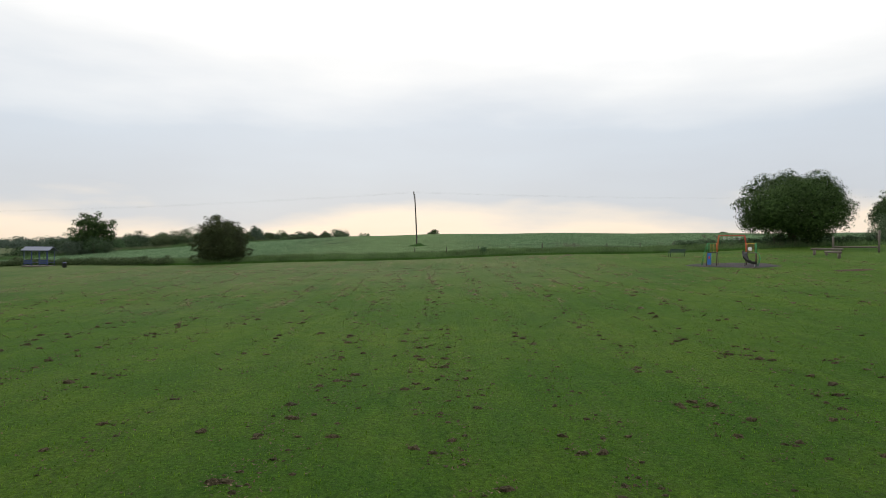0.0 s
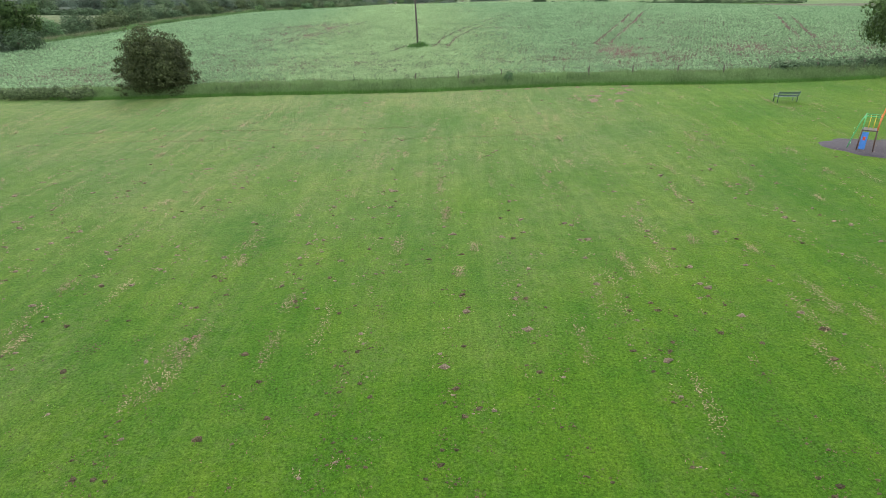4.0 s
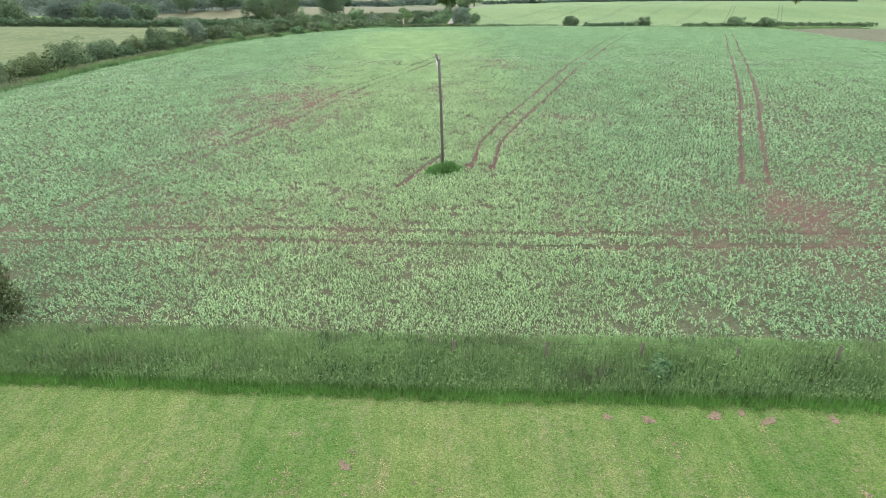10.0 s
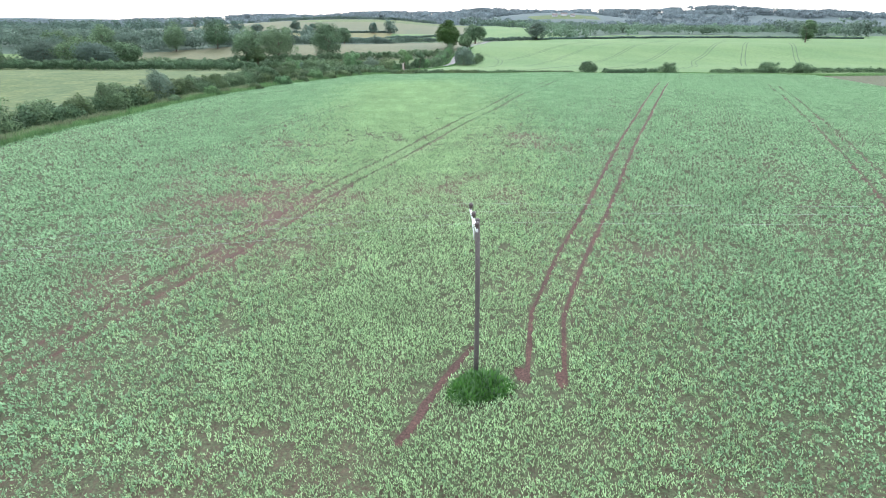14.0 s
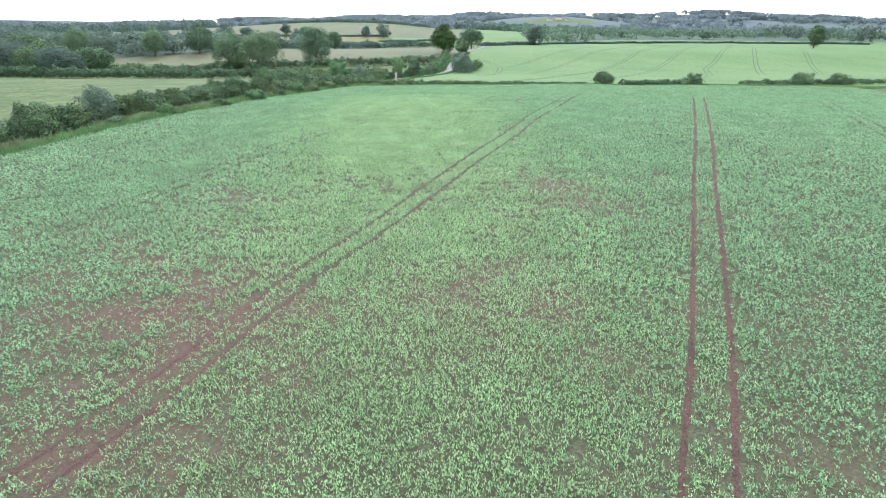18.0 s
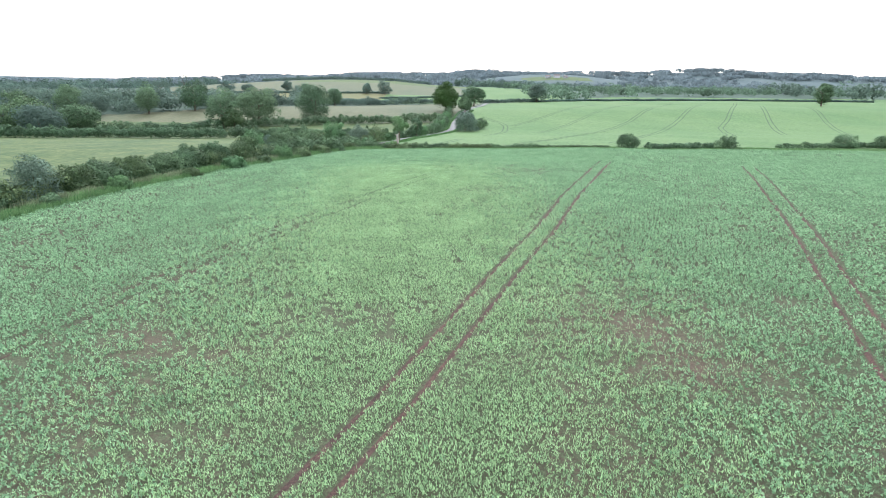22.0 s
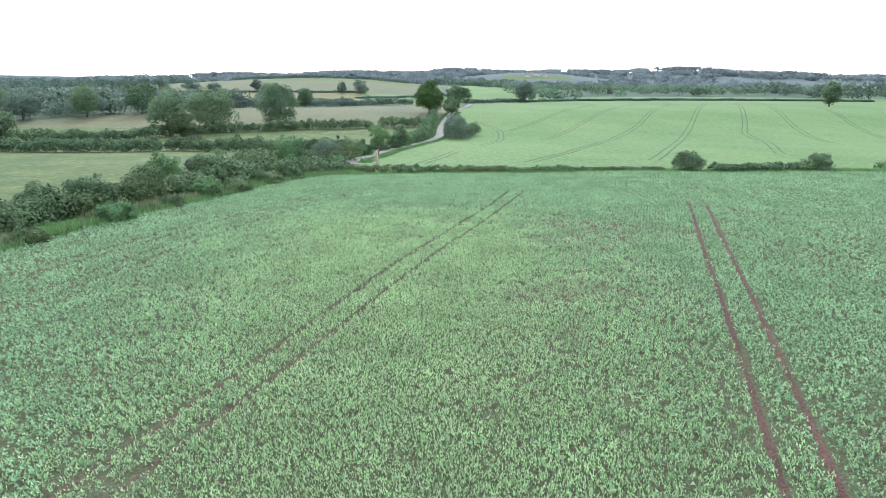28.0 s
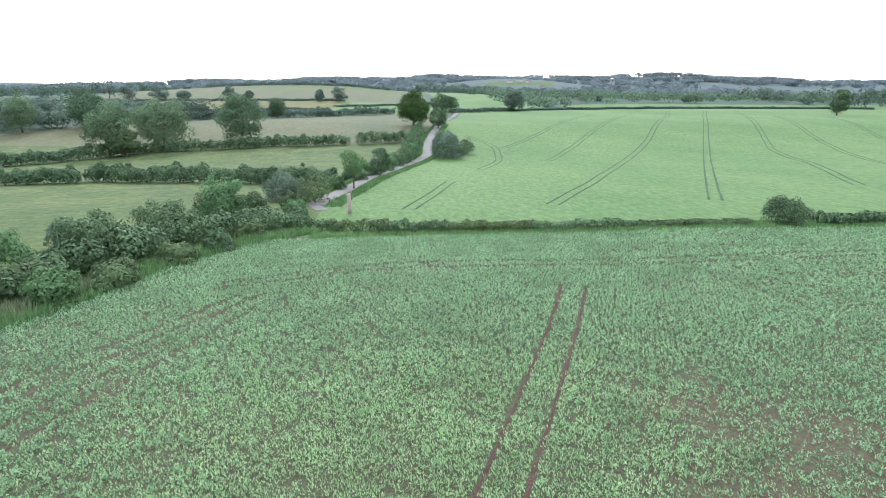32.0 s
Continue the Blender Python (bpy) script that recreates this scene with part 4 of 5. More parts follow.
bush("hedgerow_bush", -61.5, 83.0, 3.2, 5.5, L_BLUE, "pale grey green willow bush in the hedgerow", 232, 1200, .3, group="hedgerow bushes")
tree("oak_tree", 62, 58, 6.6, 11, L_OAK, "dark tree at the corner of the playing field", 24, 1.2, .3, 14, 3500, .4)
tree("oak_tree", 72, 52, 7.2, 13, L_OAK, "dark tree at the corner of the playing field", 25, 1.0, .3, 14, 3500, .4)
bush("bramble_bush", 53, 50, 3.2, 6.5, L_HEDGE, "pale overgrown bramble bush behind the oak", 26, 2200, .25)

# The hedgerow along the crop's low side.
HEDGEROW = [(92, 4.2, 5.5, 0), (98, 3.2, 4.6, 1), (104, 3.6, 5.2, 0), (110, 3.0, 4.4, 2), (116, 3.9, 5.6, 0), (122, 3.3, 4.6, 0), (127, 2.9, 4.0, 2), (132, 3.6, 5.0, 0), (137, 2.7, 4.2, 0),
            (141.5, 4.3, 4.8, 3), (146, 2.8, 4.4, 2), (150, 3.0, 4.6, 0), (154, 2.9, 4.2, 2), (158.5, 3.1, 4.6, 0), (163, 3.0, 4.2, 0), (167.5, 3.2, 4.4, 0), (172, 3.3, 4.6, 2)]
SKINS = [L_HEDGE, L_BRIGHT, L_OLIVE, L_BLUE]
WORDS = ["dark green mixed hedgerow bush", "tall bright green bush in the hedgerow", "olive brown hawthorn bush in the hedgerow", "pale grey green willow bush in the hedgerow"]
for k, (y, tall, wide, skin) in enumerate(HEDGEROW):
    bush("hedgerow_bush", float(edge(y)) - 5.6 + .5 * math.sin(k * 2.1), y + 1.2, tall * 1.2, wide * 1.25, SKINS[skin], WORDS[skin], 100 + k, 3200 if y > 130 else 2000, .28, group="hedgerow bushes")
for k in range(11):
    y = 86 + k * 10.2
    hedge(float(edge(y)) - 6.0, y, float(edge(y + 10.2)) - 6.0, y + 10.2, 2.8, 4.8, (L_HEDGE, L_HEDGE, L_OLIVE)[k % 3], "dense mixed hedgerow beside the crop margin", 400 + k, 120, .3)
for k, (x, y, tall, wide, skin) in enumerate([(-27.4, 199.5, 5.6, 5.0, 1), (-31.0, 193, 3.9, 6.4, 0), (-34.0, 185.5, 4.4, 6.2, 0), (-37.6, 180, 5.0, 5.4, 1), (-36.0, 189, 3.4, 5.6, 3), (-30.0, 204, 3.2, 5.0, 2), (-25.0, 219, 4.2, 6.0, 3),
                                               (-26.6, 208, 2.6, 4.6, 2), (-31.6, 175.9, 2.5, 4.0, 1), (-29.4, 179.4, 1.9, 4.0, 2), (-27.2, 185.2, 1.7, 3.6, 2), (-25.0, 188.8, 1.9, 3.2, 0), (-23.6, 194, 1.5, 3.4, 2), (-21.5, 206.6, 1.9, 3.2, 1),
                                               (-35.4, 163.8, 1.9, 3.2, 1), (-33.2, 170.5, 1.3, 2.8, 2), (-38.6, 157, 1.3, 2.8, 2), (-42.8, 147.4, 1.8, 2.6, 1), (-45.5, 139, 1.2, 2.6, 0), (-20.4, 199.6, 1.6, 3.2, 0), (-22.6, 212, 2.0, 3.4, 2)]):
    bush("hedgerow_bush", x, y, tall, wide, SKINS[skin], WORDS[skin], 140 + k, 2800, .30, group="hedgerow bushes")
for k, (x0, y0, x1, y1, t) in enumerate([(-22.5, 199.6, -16.4, 196.9, 1.5), (-16.4, 196.9, -11, 195.4, 1.35), (-11, 195.4, -5, 194.4, 1.2), (-5, 194.4, 3, 194.3, 1.05), (3, 194.4, 13, 194.4, .9), (13, 194.4, 26, 194.8, .6)]):
    hedge(x0, y0, x1, y1, t, 1.9, (L_HEDGE, L_OLIVE)[k % 2], "low dark hedge on the grass bank between crops", 430 + k, 130, .2)
for k, y in enumerate(range(22, 92, 6)):
    bush("hedgerow_bush", float(edge(y)) - 6 + math.sin(k * 3.3), y, 2.5 + .7 * math.sin(k * 1.9), 6.0, SKINS[(0, 1, 0, 3)[k % 4]], WORDS[(0, 1, 0, 3)[k % 4]], 170 + k, 900, .38, group="hedgerow bushes")
bush("hedge_bush", 30.2, 194.8, 3.0, 5.0, L_HEDGE, "rounded dark green bush on the bank between crops", 190, 3000, .22)
bush("hedge_bush", 49.5, 195.2, 2.7, 4.4, L_HEDGE, "rounded dark green bush on the bank between crops", 191, 1800, .24)
bush("hedge_bush", 77, 202, 3.1, 6.0, L_HEDGE, "spreading dark green bush on the bank between crops", 192, 1800, .26)
bush("hedge_bush", 86, 203, 2.8, 5.5, L_HEDGE, "spreading dark green bush on the bank between crops", 193, 1500, .26)
hedge(34.5, 195.2, 46.5, 195.4, 1.25, 2.4, L_HEDGE, "low clipped hedge on the bank between crops", 194, 90)
hedge(62, 198.5, 120, 210, 1.3, 2.6, L_HEDGE, "low hedge on the bank between crops", 195, 50, .3)
hedge(26, 44.6, 62, 42.2, 1.15, 1.8, L_HEDGE, "dark low bramble hedge behind the bench and play area", 197, 110, .2)
hedge(-70, 49.0, -29, 46.9, .9, 2.2, L_OLIVE, "low dark bramble growth in the boundary grass", 196, 90, .2)
bush("elder_bush", 5.3, 44.9, 1.05, 1.1, L_BRIGHT, "bright green young elder in the rough grass", 198, 700, .16)

# Lane, valley hedges and field trees.
stump = thing("pollard_stump", -15.2, 207, None, 0, "pale barkless stump of a pollarded tree beside the lane", "stump")
stump.scale = (.62, .62, .62)
part("trunk", joined(tube([(0, 0, -.3), (.03, 0, .9), (-.05, 0, 2.2), (-.12, .05, 3.5), (-.1, .05, 3.9)], [.48, .4, .36, .38, .22], 12)), M_STUMP, stump)
for a, b in (((-.1, 0, 2.9), (-1.0, .2, 3.9)), ((.1, 0, 3.4), (.5, .1, 4.4)), ((-.1, -.1, 1.9), (-1.6, -.3, .9))):
    part("branch", joined(tube([a, (np.array(a) + np.array(b)) / 2 + np.array([0, 0, .15]), b], [.13, .09, .03], 7)), M_STUMP, stump)
tree("field_maple", -16.6, 233, 6.4, 5.0, L_BRIGHT, "small pale green tree beside the lane", 200, 6, .14, 12, 1500, .26, inner=.3)
tree("field_maple", -12.9, 250.5, 6.2, 4.4, L_HEDGE, "small rounded green tree beside the lane", 201, 1.0, .14, 10, 1500, .26)
bush("hedgerow_bush", -20.5, 216.5, 4.4, 5.0, L_OLIVE, "thin olive green bush leaning over the lane", 204, 900, .3)
rng = np.random.default_rng(88)
n = 9000
y = rng.uniform(212, 372, n)
x = lane_x(y) + np.where(rng.random(n) < .7, rng.uniform(1.5, 3.6, n), -rng.uniform(1.5, 2.6, n))
tussocks("rough_grass", 34, x, y, .42 * (1 + .4 * lumps(x, y, 2.5, 1.0)), .09, 4, L_GRASS, "uncut grass verges of the lane", fine=True)
bush("willow_bush", 3.0, 292.5, 7.6, 9.6, L_BLUE, "large rounded grey green willow beside the lane", 202, 3200, .42, 14)
bush("willow_bush", 8.5, 301, 4.5, 7.0, L_HEDGE, "dark bush behind the willow by the lane", 203, 1200, .42)
for k, (x, y, tall, wide) in enumerate([(-19.5, 233, 2.2, 4), (-17.6, 246, 3.0, 5), (-14.5, 256, 3.2, 5), (-12, 266, 3.6, 5.5), (-9.4, 276, 3.8, 6), (-7.5, 285, 4.0, 6), (-6.2, 296, 4.6, 6.5), (-5.6, 308, 4.8, 7),
                                        (-5, 320, 4.6, 7), (-3.5, 333, 4.2, 6), (-2.6, 346, 5.0, 7)]):
    bush("lane_hedge_bush", x, y, tall, wide, L_HEDGE if k % 3 else L_BRIGHT, "overgrown green hedge bush along the lane", 210 + k, 1200, .36, group="lane hedge bushes")
tree("oak_tree", -3.5, 369, 13.2, 14.0, L_OAK, "large dark green oak beside the lane", 230, 1.5, .5, 20, 6500, .5)
tree("oak_tree", 5.5, 362, 7.5, 8.5, L_HEDGE, "lower green tree beneath the lane oak", 231, .5, .25, 10, 2200, .45)
tree("ash_tree", 14, 441, 12.0, 15.0, L_HEDGE, "broad green tree where the lane climbs", 232, 1.0, .4, 14, 3200, .6)
tree("ash_tree", 62, 508, 13.0, 15.5, L_WOOD_HAZE, "broad grey green tree on the far field edge", 233, .8, .4, 14, 2600, .7)
tree("ash_tree", 221, 440, 13.5, 13.5, L_HEDGE, "single rounded tree on the far field hedge", 234, 2.0, .4, 12, 2600, .6)
tree("oak_tree", -59, 332, 15.5, 16.0, L_FIELD, "tall rounded green field oak in a hedge line", 235, 1.5, .45, 18, 5200, .5)
tree("lime_tree", -78, 319, 14.5, 17.5, L_FIELD, "spreading pale green field tree in a hedge line", 236, 1.2, .45, 18, 5200, .5)
tree("ash_tree", -87.5, 306, 14.5, 14.0, L_FIELD, "thin crowned dull green ash in a hedge line", 237, 2.0, .4, 14, 3200, .5, inner=.7)
tree("ash_tree", -83, 305, 9.0, 8.5, L_OLIVE, "dark smaller tree beside the ash", 238, 1.0, .25, 9, 1800, .5)
for k, (x, y, t, w) in enumerate([(-124, 257, 9.5, 15), (-131, 261, 11, 19), (-146, 264, 10, 17), (-128, 283, 10.5, 18), (-154, 280, 11, 19), (-170, 266, 10.5, 18)]):
    tree("ash_tree", x, y, t, w, (L_WOOD_HAZE, L_HEDGE)[k % 2], "dull green hedge tree beyond the pasture", 500 + k, .4, .35, 18, 3200, .6, group="pasture trees")
for k, (x, y, t, w, skin) in enumerate([(-138, 354, 13, 13, L_FIELD), (-121, 364, 13.5, 15, L_HEDGE), (-157, 345, 11, 14, L_WOOD_HAZE), (-69, 442, 11, 10, L_FIELD), (-101, 398, 7.5, 9, L_WOOD_HAZE), (-172, 352, 12, 15, L_FIELD), (-190, 344, 11, 15, L_HEDGE)]):
    tree("ash_tree", x, y, t, w, skin, "rounded green tree at the wood's edge above the hay field", 520 + k, .6, .35, 18, 2600, .55, group="wood edge trees")
PASTURE = [(-150, 233, -66.5, 246.5, 3.2, 3.8), (-64.5, 248.5, -33, 243.5, 3.5, 3.8), (-33, 243.5, -21, 239, 3.2, 3.6)]
for k, (x0, y0, x1, y1, t, w) in enumerate(PASTURE):
    hedge(x0, y0, x1, y1, t, w, L_HEDGE, "trimmed thick hedge across the pasture", 240 + k, 140, .38)
for k, (x0, y0, x1, y1, t, w) in enumerate([(-190, 262, -104, 287, 4.2, 5), (-104, 287, -84, 310, 4.0, 5), (-84, 311, -52, 322, 3.8, 4.6), (-52, 323, -26, 326, 3.6, 4.4), (-21, 327, -7, 332, 4.0, 4.8)]):
    hedge(x0, y0, x1, y1, t, w, L_HEDGE, "thick dark hedge along the foot of the hay field", 250 + k, 90, .44)
for k, (x0, y0, x1, y1, t, w) in enumerate([(-124, 372, -84, 430, 5.5, 9.0), (-84, 430, -50, 470, 5.0, 9.0), (-50, 470, -14, 505, 4.6, 8.0), (60, 510, 175, 529, 1.6, 3.0), (175, 529, 320, 536, 1.6, 3.0), (24, 508, 60, 510, 3.0, 5.0)]):
    hedge(x0, y0, x1, y1, t, w, L_WOOD_HAZE, "dark hedge line at the top of a far field", 260 + k, 36, .7)
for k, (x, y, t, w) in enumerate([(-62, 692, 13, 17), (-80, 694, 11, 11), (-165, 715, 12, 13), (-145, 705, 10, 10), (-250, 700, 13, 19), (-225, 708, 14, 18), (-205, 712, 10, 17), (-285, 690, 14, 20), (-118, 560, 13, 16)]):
    tree("field_tree", x, y, t, w, L_WOOD_HAZE, "rounded field tree on the far hillside", 270 + k, 1.0, .35, 10, 1100, .85, group="hillside trees")
for k, (x0, y0, x1, y1, t) in enumerate([(-330, 570, -60, 585, 3.0), (-330, 705, -60, 700, 2.2), (-60, 640, 35, 690, 2.0), (-260, 962, -20, 950, 5.0)]):
    hedge(x0, y0, x1, y1, t, 4.0, L_WOOD_HAZE, "dark hedge across the far hillside", 285 + k, 14, .9)


tree("bare_tree", -270, 710, 18.5, 15, L_WOOD_HAZE, "tall thin-leaved tree with bare upper branches on the far hillside", 290, 6.0, .5, 14, 420, .8, inner=.0, clump=(.05, .1), core=.12)


# ---- woodland ----
def copse(name, seed, x, y, tall, wide, material, label, number, size, vary=(.6, 1.2)):
    """A wood near enough to show its separate crowns, each of several masses."""
    rng = np.random.default_rng(seed)
    g = height(x, y)
    out = []
    for k in range(len(x)):
        t, w = tall * rng.uniform(*vary), wide * rng.uniform(.7, 1.3)
        b = [(x[k], y[k], g[k] + t * .42, w * .36, w * .36, t * .45)]
        for q in range(9):
            a, s = rng.uniform(0, 2 * np.pi), w * rng.uniform(.13, .24)
            r = w * rng.uniform(.12, .4)
            b.append((x[k] + np.cos(a) * r, y[k] + np.sin(a) * r, g[k] + t * rng.uniform(.2, .8), s, s, min(s * .85, t * .26)))
        at, way = in_blobs(rng, b, number, .86)
        out.append(leaves(at, way + unit(rng, number) * .14, size, rng, .95))
    ob = part(name, leaf_mesh(name, np.concatenate(out)), material)
    return tagged(ob, label, "woodland", kind="stuff")


def spread(seed, n, x0, x1, y0, y1, keep=None):
    rng = np.random.default_rng(seed)
    x, y = rng.uniform(x0, x1, n), rng.uniform(y0, y1, n)
    if keep is not None:
        k = keep(x, y)
        x, y = x[k], y[k]
    return x, y


copse("woodland", 301, *spread(1, 330, -380, -84, 352, 480, lambda x, y: y > belt_y(x) + 3), 9, 13, L_WOOD_HAZE, "mixed deciduous wood behind the hay field", 250, 1.0)
copse("woodland", 302, *spread(2, 620, -1000, -180, 480, 1150, lambda x, y: ~((x > -340) & (y > 560) & (y < 1120))), 12, 17, L_WOOD_HAZE, "broken belts of trees on the low ground", 95, 1.9)
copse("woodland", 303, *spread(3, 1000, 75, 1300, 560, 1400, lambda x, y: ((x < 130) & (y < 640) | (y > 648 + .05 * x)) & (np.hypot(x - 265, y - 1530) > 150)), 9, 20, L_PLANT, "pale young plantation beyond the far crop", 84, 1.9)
copse("woodland", 304, *spread(4, 720, -900, 800, 1130, 1780, lambda x, y: (np.hypot(x - 265, y - 1530) > 170)), 13, 24, L_FAR_HAZE, "woods and hedges on the far slope", 70, 3.3)
copse("woodland", 305, *spread(5, 1250, -2300, 2100, 1800, 2300), 14, 44, L_FAR_HAZE, "distant wooded ridge on the skyline", 72, 5.6, (.85, 1.1))
copse("woodland", 306, *spread(6, 160, 330, 760, 560, 900, lambda x, y: x > 330 + (y - 560) * .2), 15, 17, L_WOOD_HAZE, "dark wood closing the view beyond the far crop", 150, 2.0)
copse("woodland", 307, *spread(7, 60, 20, 200, 985, 1090), 13, 16, L_WOOD_HAZE, "dark strip of wood above a green field", 70, 2.2)


# ---- power line ----
pole = thing("utility_pole", -2.65, 68.3, None, 0, "weathered wooden power pole with a steel crossarm, standing in the crop", "pole")
HEAD = Vector((-.30, -2.2, 7.5))
part("post", joined(tube([(0, 0, -.4), (-.03, -.38, 1.5), (-.14, -1.2, 4.35), tuple(HEAD)], [.105, .10, .09, .078], 14)), M_POLE, pole)
ARM = 3.5
arm_mid = HEAD + Vector((-.13, .02, -.02))
arm_ways = Vector((-math.sin(radians(ARM)), math.cos(radians(ARM)), 0))
arm = part("crossarm", block((.075, 2.15, .09), tuple(arm_mid), (0, 0, ARM)), M_STEEL, pole, "pale galvanised crossarm")
part("brace", rod(tuple(HEAD + Vector((-.09, .1, -.75))), tuple(arm_mid + arm_ways * .6), .016), M_STEEL, pole)
part("brace", rod(tuple(HEAD + Vector((-.09, .1, -.75))), tuple(arm_mid - arm_ways * .6), .016), M_STEEL, pole)
part("pole_cap", joined(tube([HEAD, HEAD + Vector((0, 0, .02)), HEAD + Vector((0, 0, .04))], [.083, .083, .045], 14)), M_POLE, pole)
heads = []
for k in (-1.0, 0.06, 1.0):
    q = arm_mid + Vector((0, 0, .04)) + arm_ways * k
    ins = part("insulator", joined(tube([q, q + Vector((0, 0, .06)), q + Vector((0, 0, .09)), q + Vector((0, 0, .13)), q + Vector((0, 0, .16)), q + Vector((0, 0, .22)), q + Vector((0, 0, .25))],
                                        [.03, .035, .095, .06, .095, .06, .03], 12)), M_DARK, arm, "dark ceramic insulator")
    heads.append(pole.matrix_basis @ (q + Vector((0, 0, .24))))
for q in heads:
    line = new("overhead_wire")
    tagged(line, "thin overhead power line carried by the pole", "wire", "power line wires")
    for way in (-1, 1):
        pts = []
        for k in range(25):
            u = k / 24
            run = 110 * u
            x, y = q.x + way * run, q.y + way * run * math.tan(radians(4))
            end = up(q.x + way * 110, q.y) + 7.3
            pts.append((x, y, q.z + (end - q.z) * u - 4 * 1.2 * u * (1 - u)))
        part("span", joined(tube(pts, [.0023] * 25, 5)), M_WIRE, line)
    line.matrix_basis = Matrix.Identity(4)


# ---- boundary fence ----
def fence_post(x, y, tall, lean):
    post = thing("fence_post", x, y, None, 20 * lean, "weathered round timber post in the rough grass", "fence post", "boundary fence posts")
    part("stake", joined(tube([(0, 0, -.2), (lean * .03, 0, tall * .5), (lean * .06, .02, tall), (lean * .06, .02, tall + .03)], [.055, .053, .05, .03], 10)), M_POST, post)
    return post


fence_rng = random.Random(5)
fence_y = lambda x: 46.0 - .07 * x  # noqa: E731
posts = []
for k in range(19):
    x = -2 + k * 3.4
    fence_post(x, fence_y(x), 1.02 + fence_rng.uniform(-.12, .1), fence_rng.uniform(-1, 1))
fence_wire = new("fence_wire")
tagged(fence_wire, "two strands of plain wire along the timber posts", "wire")
for z in (.65, 1.05):
    pts = [(x, fence_y(x) - .06, up(x, fence_y(x)) + z - .02 * math.sin(x * 2.24)) for x in np.arange(-2, 60, 1.7)]
    part("strand", joined(tube(pts, [.005] * len(pts), 4)), M_POST, fence_wire)


# ---- bench ----
def bench(x, y, turn, label):
    b = thing("park_bench", x, y, None, turn, label, "bench")
    b.scale = (.95, 1, .8)
    for k in range(4):
        part("seat_slat", block((1.5, .09, .035), (0, -.17 + k * .115, .44)), M_BENCH, b)
    for k in range(3):
        part("back_slat", block((1.5, .03, .085), (0, .27 + k * .035, .56 + k * .125), (-14, 0, 0)), M_BENCH, b)
    for s in (-.68, .68):
        part("leg", joined(tube([(s, -.2, -.05), (s, -.2, .43)], [.025, .025], 8)), M_BENCH, b)
        part("leg", joined(tube([(s, .24, -.05), (s, .24, .45), (s, .37, .9)], [.025, .025, .022], 8)), M_BENCH, b)
        part("armrest", joined(tube([(s, -.22, .43), (s, -.22, .64), (s, .02, .67), (s, .3, .66)], [.022] * 4, 8)), M_BENCH, b)
    return b


bench(22.25, 36.1, 184, "dark painted slatted park bench on the grass")


# ---- play area ----
def blot(name, x, y, rx, ry, turn, material, lift, label, category, seed, ragged=1.0):
    """A flat patch with an uneven outline that lies on the land."""
    r = random.Random(seed)
    ph = [r.uniform(0, 6.28) for _ in range(3)]
    verts, faces, n = [(x, y, up(x, y) + lift)], [], 40
    for ring in (.45, .85, 1.0):
        for k in range(n):
            a = 2 * math.pi * k / n
            w = ring * (1 + ragged * (.10 * math.sin(2 * a + ph[0]) + .07 * math.sin(3 * a + ph[1]) + .05 * math.sin(7 * a + ph[2]) + .03 * math.sin(13 * a + ph[1])))
            px, py = rx * w * math.cos(a), ry * w * math.sin(a)
            c, s = math.cos(radians(turn)), math.sin(radians(turn))
            qx, qy = x + px * c - py * s, y + px * s + py * c
            verts.append((qx, qy, up(qx, qy) + (lift if ring < .9 else -.02)))
    for k in range(n):
        j = (k + 1) % n
        faces.append((0, 1 + k, 1 + j))
        for ring in (0, 1):
            o = 1 + ring * n
            faces.append((o + k, o + n + k, o + n + j, o + j))
    me = bpy.data.meshes.new(name)
    me.from_pydata(verts, [], faces)
    ob = part(name, me, material)
    return tagged(ob, label, category, kind="structure")


blot("safety_surface", 22.1, 25.4, 2.95, 1.9, -42, M_RUBBER, .05, "dark grey rubber safety surface under the climbing frame", "play surface", 3)
play = thing("climbing_frame", 21.8, 25.05, up(21.8, 25.05) + .05, -35, "red, green and blue climbing frame with a black slide", "climbing frame")
play.scale = (.72, .74, .88)
TOP, DECK = 2.45, 1.05


def bar(name, points, radius, material, label=""):
    return part(name, joined(tube(points, [radius] * len(points), 9)), material, play, label)


for s in (-1, 1):
    for d in (-.28, .28):
        bar("arch_leg", [(s * 1.36, d, DECK), (s * 1.32, d * .95, 1.5), (s * 1.2, d * .75, TOP - .12), (s * 1.15, d * .7, TOP)], .035, M_RED if s > 0 else M_ORANGE)
for d in (-.2, .2):
    bar("top_beam", [(-1.2, d, TOP), (0, d, TOP), (1.2, d, TOP)], .035, M_RED)
for k in range(4):
    x = -.66 + k * .44
    hanger = bar("ring_hanger", [(x, 0, TOP), (x, 0, TOP - .14)], .008, M_STEEL)
    ring = [(x + .1 * math.cos(a), 0, TOP - .24 + .1 * math.sin(a)) for a in np.linspace(0, 2 * math.pi, 14)]
    part("hand_ring", joined(tube(ring, [.022] * len(ring), 9)), M_STEEL, hanger, "pale hand ring")
    bar("ring_bar", [(x, -.2, TOP), (x, .2, TOP)], .015, M_RED)
